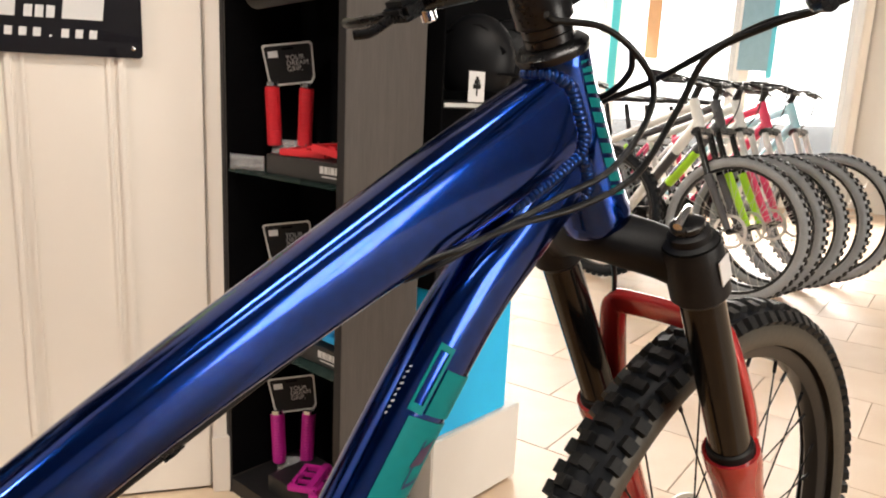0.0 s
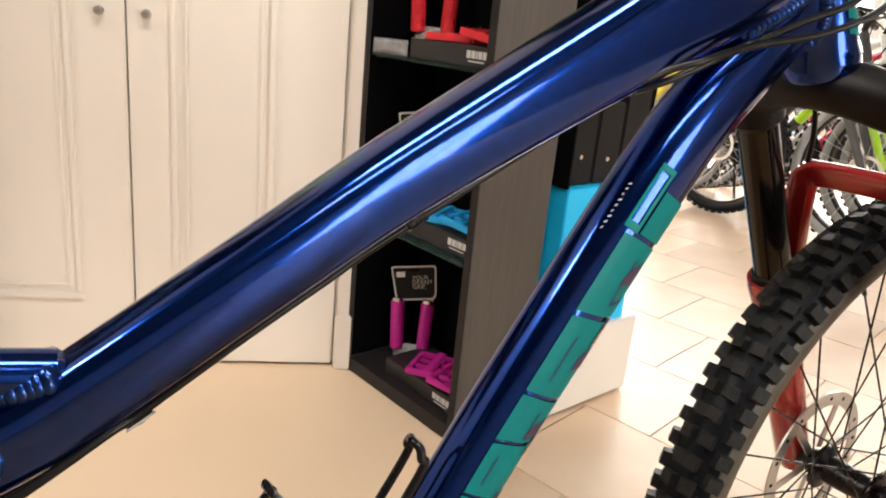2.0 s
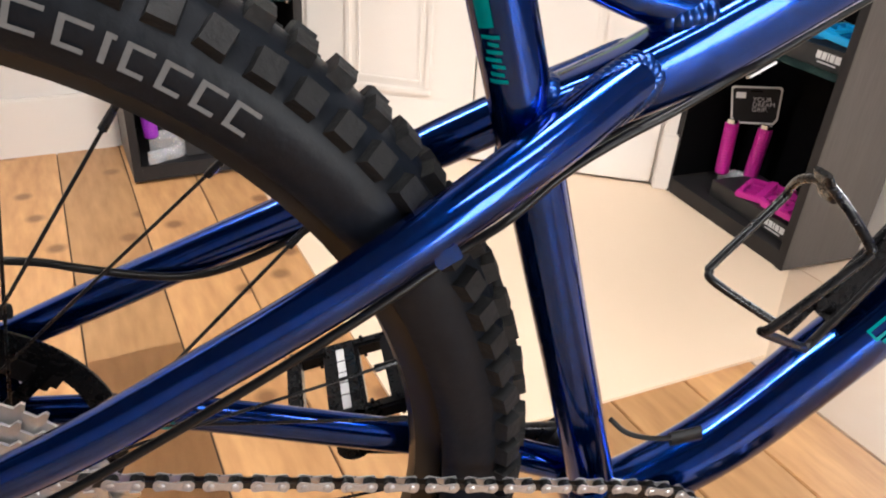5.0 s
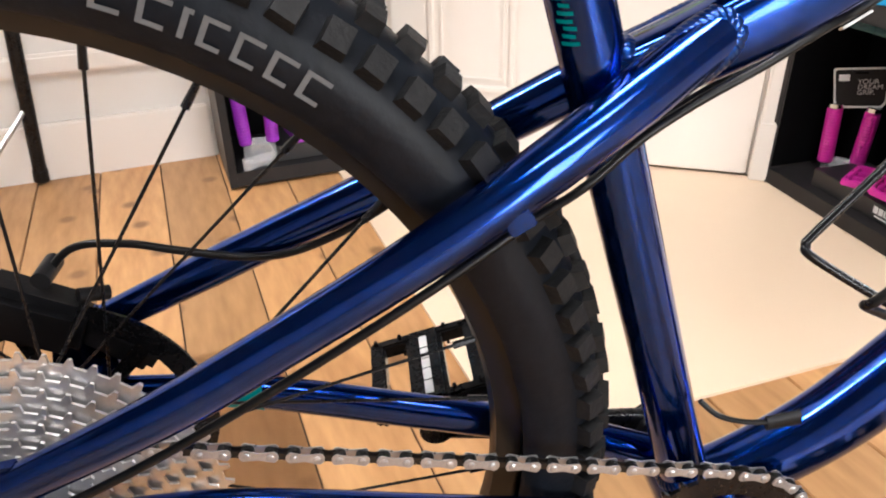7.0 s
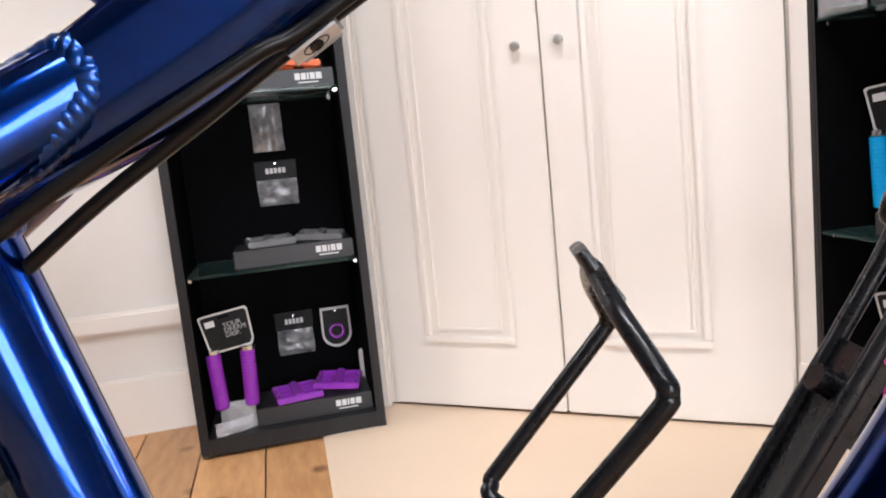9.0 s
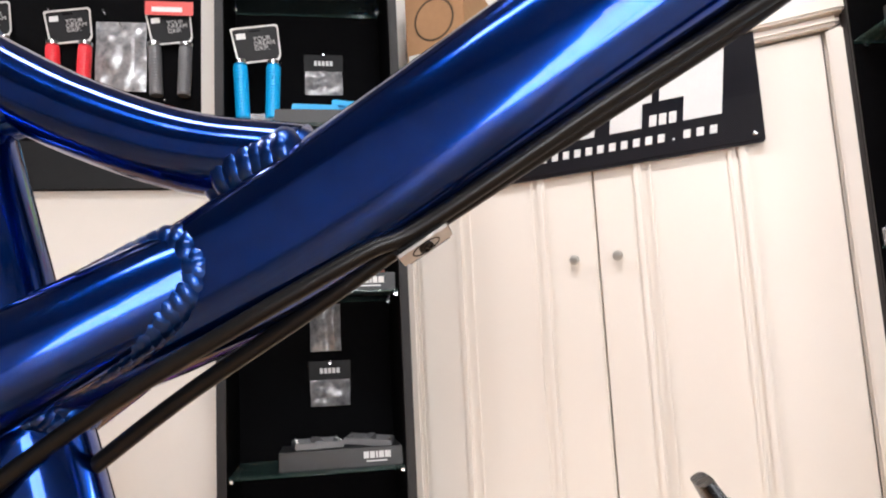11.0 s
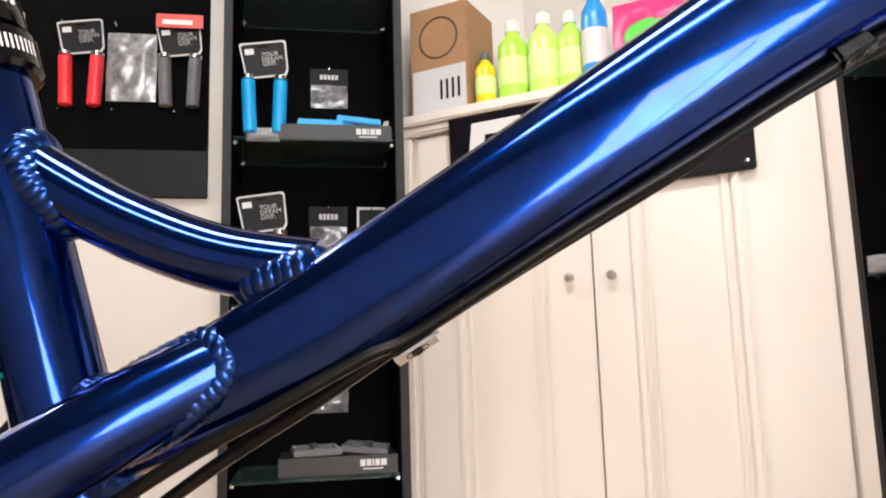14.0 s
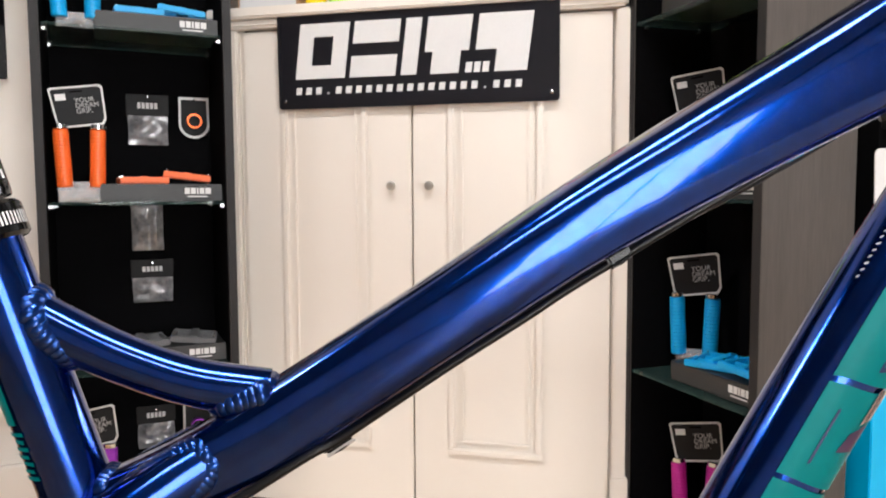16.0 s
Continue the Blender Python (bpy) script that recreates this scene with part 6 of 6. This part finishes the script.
def parked_bike(x, y, heading, colour, second, steer, tyre_mat, label):
    """Front wheel's contact at x, y; the bicycle lies behind it."""
    b = thing("parked_bicycle", pose(x, y, 0, 0, 0, heading), label, "bicycle", "row of parked bicycles")
    pm, sm = plastic(colour, 0.25), plastic(second, 0.3)
    R0 = 0.346
    rear_x, bbx = -1.12, -0.69
    head0, head1 = Vector((-0.235, 0, 0.80)), Vector((-0.295, 0, 0.93))
    seat_top, bb = Vector((-0.85, 0, 0.72)), Vector((bbx, 0, 0.31))
    part("top_tube", tube_of(seat_top - Vector((0, 0, 0.03)), head1 - Vector((0, 0, 0.03)), 0.019, 0.022), pm, b)
    part("down_tube", tube_of(bb, head0 + Vector((-0.01, 0, 0.03)), 0.026, 0.026), pm, b)
    part("tube_band", tube_of(bb.lerp(head0, 0.35) + Vector((0, 0, 0.01)), bb.lerp(head0, 0.7) + Vector((0, 0, 0.021)), 0.0268), sm, b, "contrasting colour band")
    part("seat_tube", tube_of(bb, seat_top, 0.017), pm, b)
    part("head_tube", tube_of(head0, head1, 0.025), pm, b)
    for s in (-1, 1):
        part("seat_stay", tube_of(seat_top - Vector((0, s * -0.012, 0.05)), Vector((rear_x, s * 0.068, R0)), 0.009), sm, b)
        part("chain_stay", tube_of(bb + Vector((0, s * 0.03, 0)), Vector((rear_x, s * 0.068, R0)), 0.0105), pm, b)
        part("crank_arm", tube_of(bb + Vector((0, s * 0.06, 0)), bb + Vector((s * 0.12, s * 0.075, -s * 0.12)), 0.01), BLACK, b)
        part("pedal", boxed((-0.05, -0.045, -0.01), (0.05, 0.045, 0.01), 0.003, pose(bb.x + s * 0.12, s * 0.125, bb.z - s * 0.12)), BLACK, b)
    part("chainring", lathe(bmesh.new(), [(0.07, -0.003), (0.075, 0), (0.07, 0.003), (0.03, 0.003)], 32, pose(bb.x, -0.05, bb.z, 90)), BLACK, b)
    part("seat_post", tube_of(seat_top, seat_top + Vector((-0.05, 0, 0.17)), 0.0145), BLACK, b)
    sad = seat_top + Vector((-0.06, 0, 0.2))
    part("saddle", Sweep([(sad.x - 0.12, 0, sad.z + 0.01, 0.07, 0.016), (sad.x - 0.03, 0, sad.z + 0.005, 0.05, 0.02), (sad.x + 0.14, 0, sad.z - 0.005, 0.018, 0.012)], 6, 2.4).tube(bmesh.new(), 18), MATT, b)
    plain_wheel(b, (rear_x, 0, R0), 0, tyre_mat)
    part("kickstand", tube_of((-0.8, 0.04, 0.3), (-0.86, 0.17, 0.006), 0.008), BLACK, b)
    # turned front end
    side = Matrix.Translation(head0) @ pose(0, 0, 0, 0, -24.8) @ pose(0, 0, 0, 0, 0, steer)
    part("fork_crown", boxed((-0.02, -0.075, -0.045), (0.03, 0.075, -0.005), 0.01, side), BLACK, b)
    end = Vector((0.045, 0, -0.5))
    for s in (-1, 1):
        part("stanchion", rod(bmesh.new(), side @ Vector((0.01, s * 0.06, -0.03)), side @ Vector((0.01, s * 0.06, -0.26)), 0.016, 14), STEEL if second[0] > 0.5 else GLOSSBLACK, b)
        part("lower_leg", rod(bmesh.new(), side @ Vector((0.01, s * 0.06, -0.24)), side @ Vector((0.04, s * 0.06, -0.51)), 0.021, 14, 0.016), BLACK if sum(second) > 1.2 else sm, b)
    wm = side @ Matrix.Translation(end)
    plain_wheel(b, wm.translation, 0, tyre_mat)
    wheel_ob = [o for o in b.children if o.name.startswith("wheel")][-1]
    wheel_ob.matrix_basis = Matrix.Translation((wm.translation.x, wm.translation.y, R0)) @ pose(0, 0, 0, 0, 0, steer)
    part("stem", rod(bmesh.new(), side @ Vector((0, 0, 0.15)), side @ Vector((0.05, 0, 0.2)), 0.018, 14), BLACK, b)
    part("handlebar", hose([side @ Vector(p) for p in ((0.0, -0.36, 0.225), (0.03, -0.15, 0.225), (0.05, -0.04, 0.2), (0.05, 0.04, 0.2), (0.03, 0.15, 0.225), (0.0, 0.36, 0.225))], 0.012, 5, 12), BLACK, b)
    for s in (-1, 1):
        part("grip", rod(bmesh.new(), side @ Vector((0.016, s * 0.24, 0.225)), side @ Vector((0.0, s * 0.375, 0.225)), 0.017, 14), MATT, b)
        part("brake_lever", hose([side @ Vector(p) for p in ((0.03, s * 0.18, 0.21), (0.07, s * 0.2, 0.19), (0.06, s * 0.3, 0.18))], 0.006, 4, 8), BLACK, b)
    part("control_hose", hose([side @ Vector(p) for p in ((0.04, 0.18, 0.22), (0.12, 0.08, 0.19), (0.1, 0.0, 0.05), (0.02, -0.02, -0.02))], 0.0035, 5, 8), HOSE, b)


# tyres paled to bluish grey: the bright light on them is in the colour
GREYTYRE = material("bright_lit_grey_tyre", (0.22, 0.235, 0.25), 0.6, 0, (0.32, 0.335, 0.35), 120, 0.2)
BIKES = [
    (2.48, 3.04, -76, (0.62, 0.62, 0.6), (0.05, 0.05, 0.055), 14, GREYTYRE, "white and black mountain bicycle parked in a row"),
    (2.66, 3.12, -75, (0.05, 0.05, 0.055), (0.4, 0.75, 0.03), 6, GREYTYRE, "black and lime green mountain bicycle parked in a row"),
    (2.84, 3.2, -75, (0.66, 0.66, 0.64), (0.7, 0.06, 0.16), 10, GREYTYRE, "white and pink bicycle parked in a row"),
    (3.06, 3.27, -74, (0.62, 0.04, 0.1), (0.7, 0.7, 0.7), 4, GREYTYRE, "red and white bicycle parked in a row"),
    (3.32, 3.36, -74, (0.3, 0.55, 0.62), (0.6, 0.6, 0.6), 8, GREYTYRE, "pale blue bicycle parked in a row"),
    (2.12, 3.62, -70, (0.62, 0.05, 0.06), (0.75, 0.7, 0.1), 6, RUBBER, "red and yellow bicycle parked behind the row"),
    (1.95, 4.15, -62, (0.1, 0.35, 0.6), (0.62, 0.62, 0.62), -5, RUBBER, "blue and silver bicycle parked behind the row"),
]
for row in BIKES:
    parked_bike(*row)

# tall banners and posters by the shop window
for x, y, w, z0, z1, c, word in ((3.2, 5.62, 0.035, 0.95, 2.1, (0.05, 0.45, 0.5), "slim teal"), (3.56, 5.65, 0.06, 1.25, 2.1, (0.66, 0.4, 0.22), "orange"),
                                 (4.5, 5.6, 0.15, 1.2, 2.2, (0.2, 0.34, 0.42), "grey-blue"), (4.72, 5.66, 0.03, 1.15, 2.1, (0.1, 0.5, 0.62), "slim blue")):
    bn = thing("banner", pose(x, y, 0), f"{word} advertising banner standing by the shop window", "banner", "banners")
    part("cloth", boxed((-w, -0.003, z0), (w, 0.003, z1), 0.001), plastic(c, 0.7), bn)
    part("pole", rod(bmesh.new(), (0, 0.012, 0.05), (0, 0.012, z1), 0.008, 10), CHROME, bn)
    part("foot", boxed((-0.18, -0.09, 0.0), (0.18, 0.09, 0.055), 0.01), BLACK, bn)

# ---- floor pieces ----
plank_mesh = {}
rng = random.Random(11)
along, across = WALL_OUT, WALL_DIR
border = (Vector((0.411, 1.06, 0)) - CORNER).dot(across)
n = 0
u = border
while u > border - 3.6:
    w = 0.138
    v = -0.05 + rng.uniform(-0.3, 0)
    while v < 6.6:
        long_ = rng.choice((1.2, 1.6, 2.0))
        key = round(long_, 2)
        if key not in plank_mesh:
            bm = boxed((0, -w + 0.003, -0.02), (long_ - 0.003, 0, 0), 0.0015)
            me = bpy.data.meshes.new("plank")
            bm.to_mesh(me)
            bm.free()
            me.materials.append(PLANK)
            plank_mesh[key] = me
        p = CORNER + across * u + along * max(v, 0.012)
        ob = new("plank", plank_mesh[key])
        ob.parent = floor
        ob.matrix_basis = Matrix(((along.x, across.x, 0, p.x), (along.y, across.y, 0, p.y), (0, 0, 1, -0.0062), (0, 0, 0, 1)))
        v += long_
    u -= w
tile_w = 0.33
bm = boxed((0, 0, -0.02), (tile_w - 0.0025, tile_w - 0.0025, 0), 0.0008)
tile_mesh = bpy.data.meshes.new("tile")
bm.to_mesh(tile_mesh)
bm.free()
tile_mesh.materials.append(TILE)
for i in range(0, 15):
    for j in range(-9, 14):
        p = CORNER + across * (border + 0.004 + tile_w * i) - along * (tile_w * j + (tile_w / 2 if i % 2 else 0))
        if p.x > 6.1 or p.y > 6.1 or p.y < -1.5 or p.x < -0.6 or (p.x < 0.7 and p.y > 2.0):
            continue
        ob = new("tile", tile_mesh)
        ob.parent = floor
        ob.matrix_basis = Matrix(((across.x, -along.x, 0, p.x), (across.y, -along.y, 0, p.y), (0, 0, 1, -0.0062), (0, 0, 0, 1)))
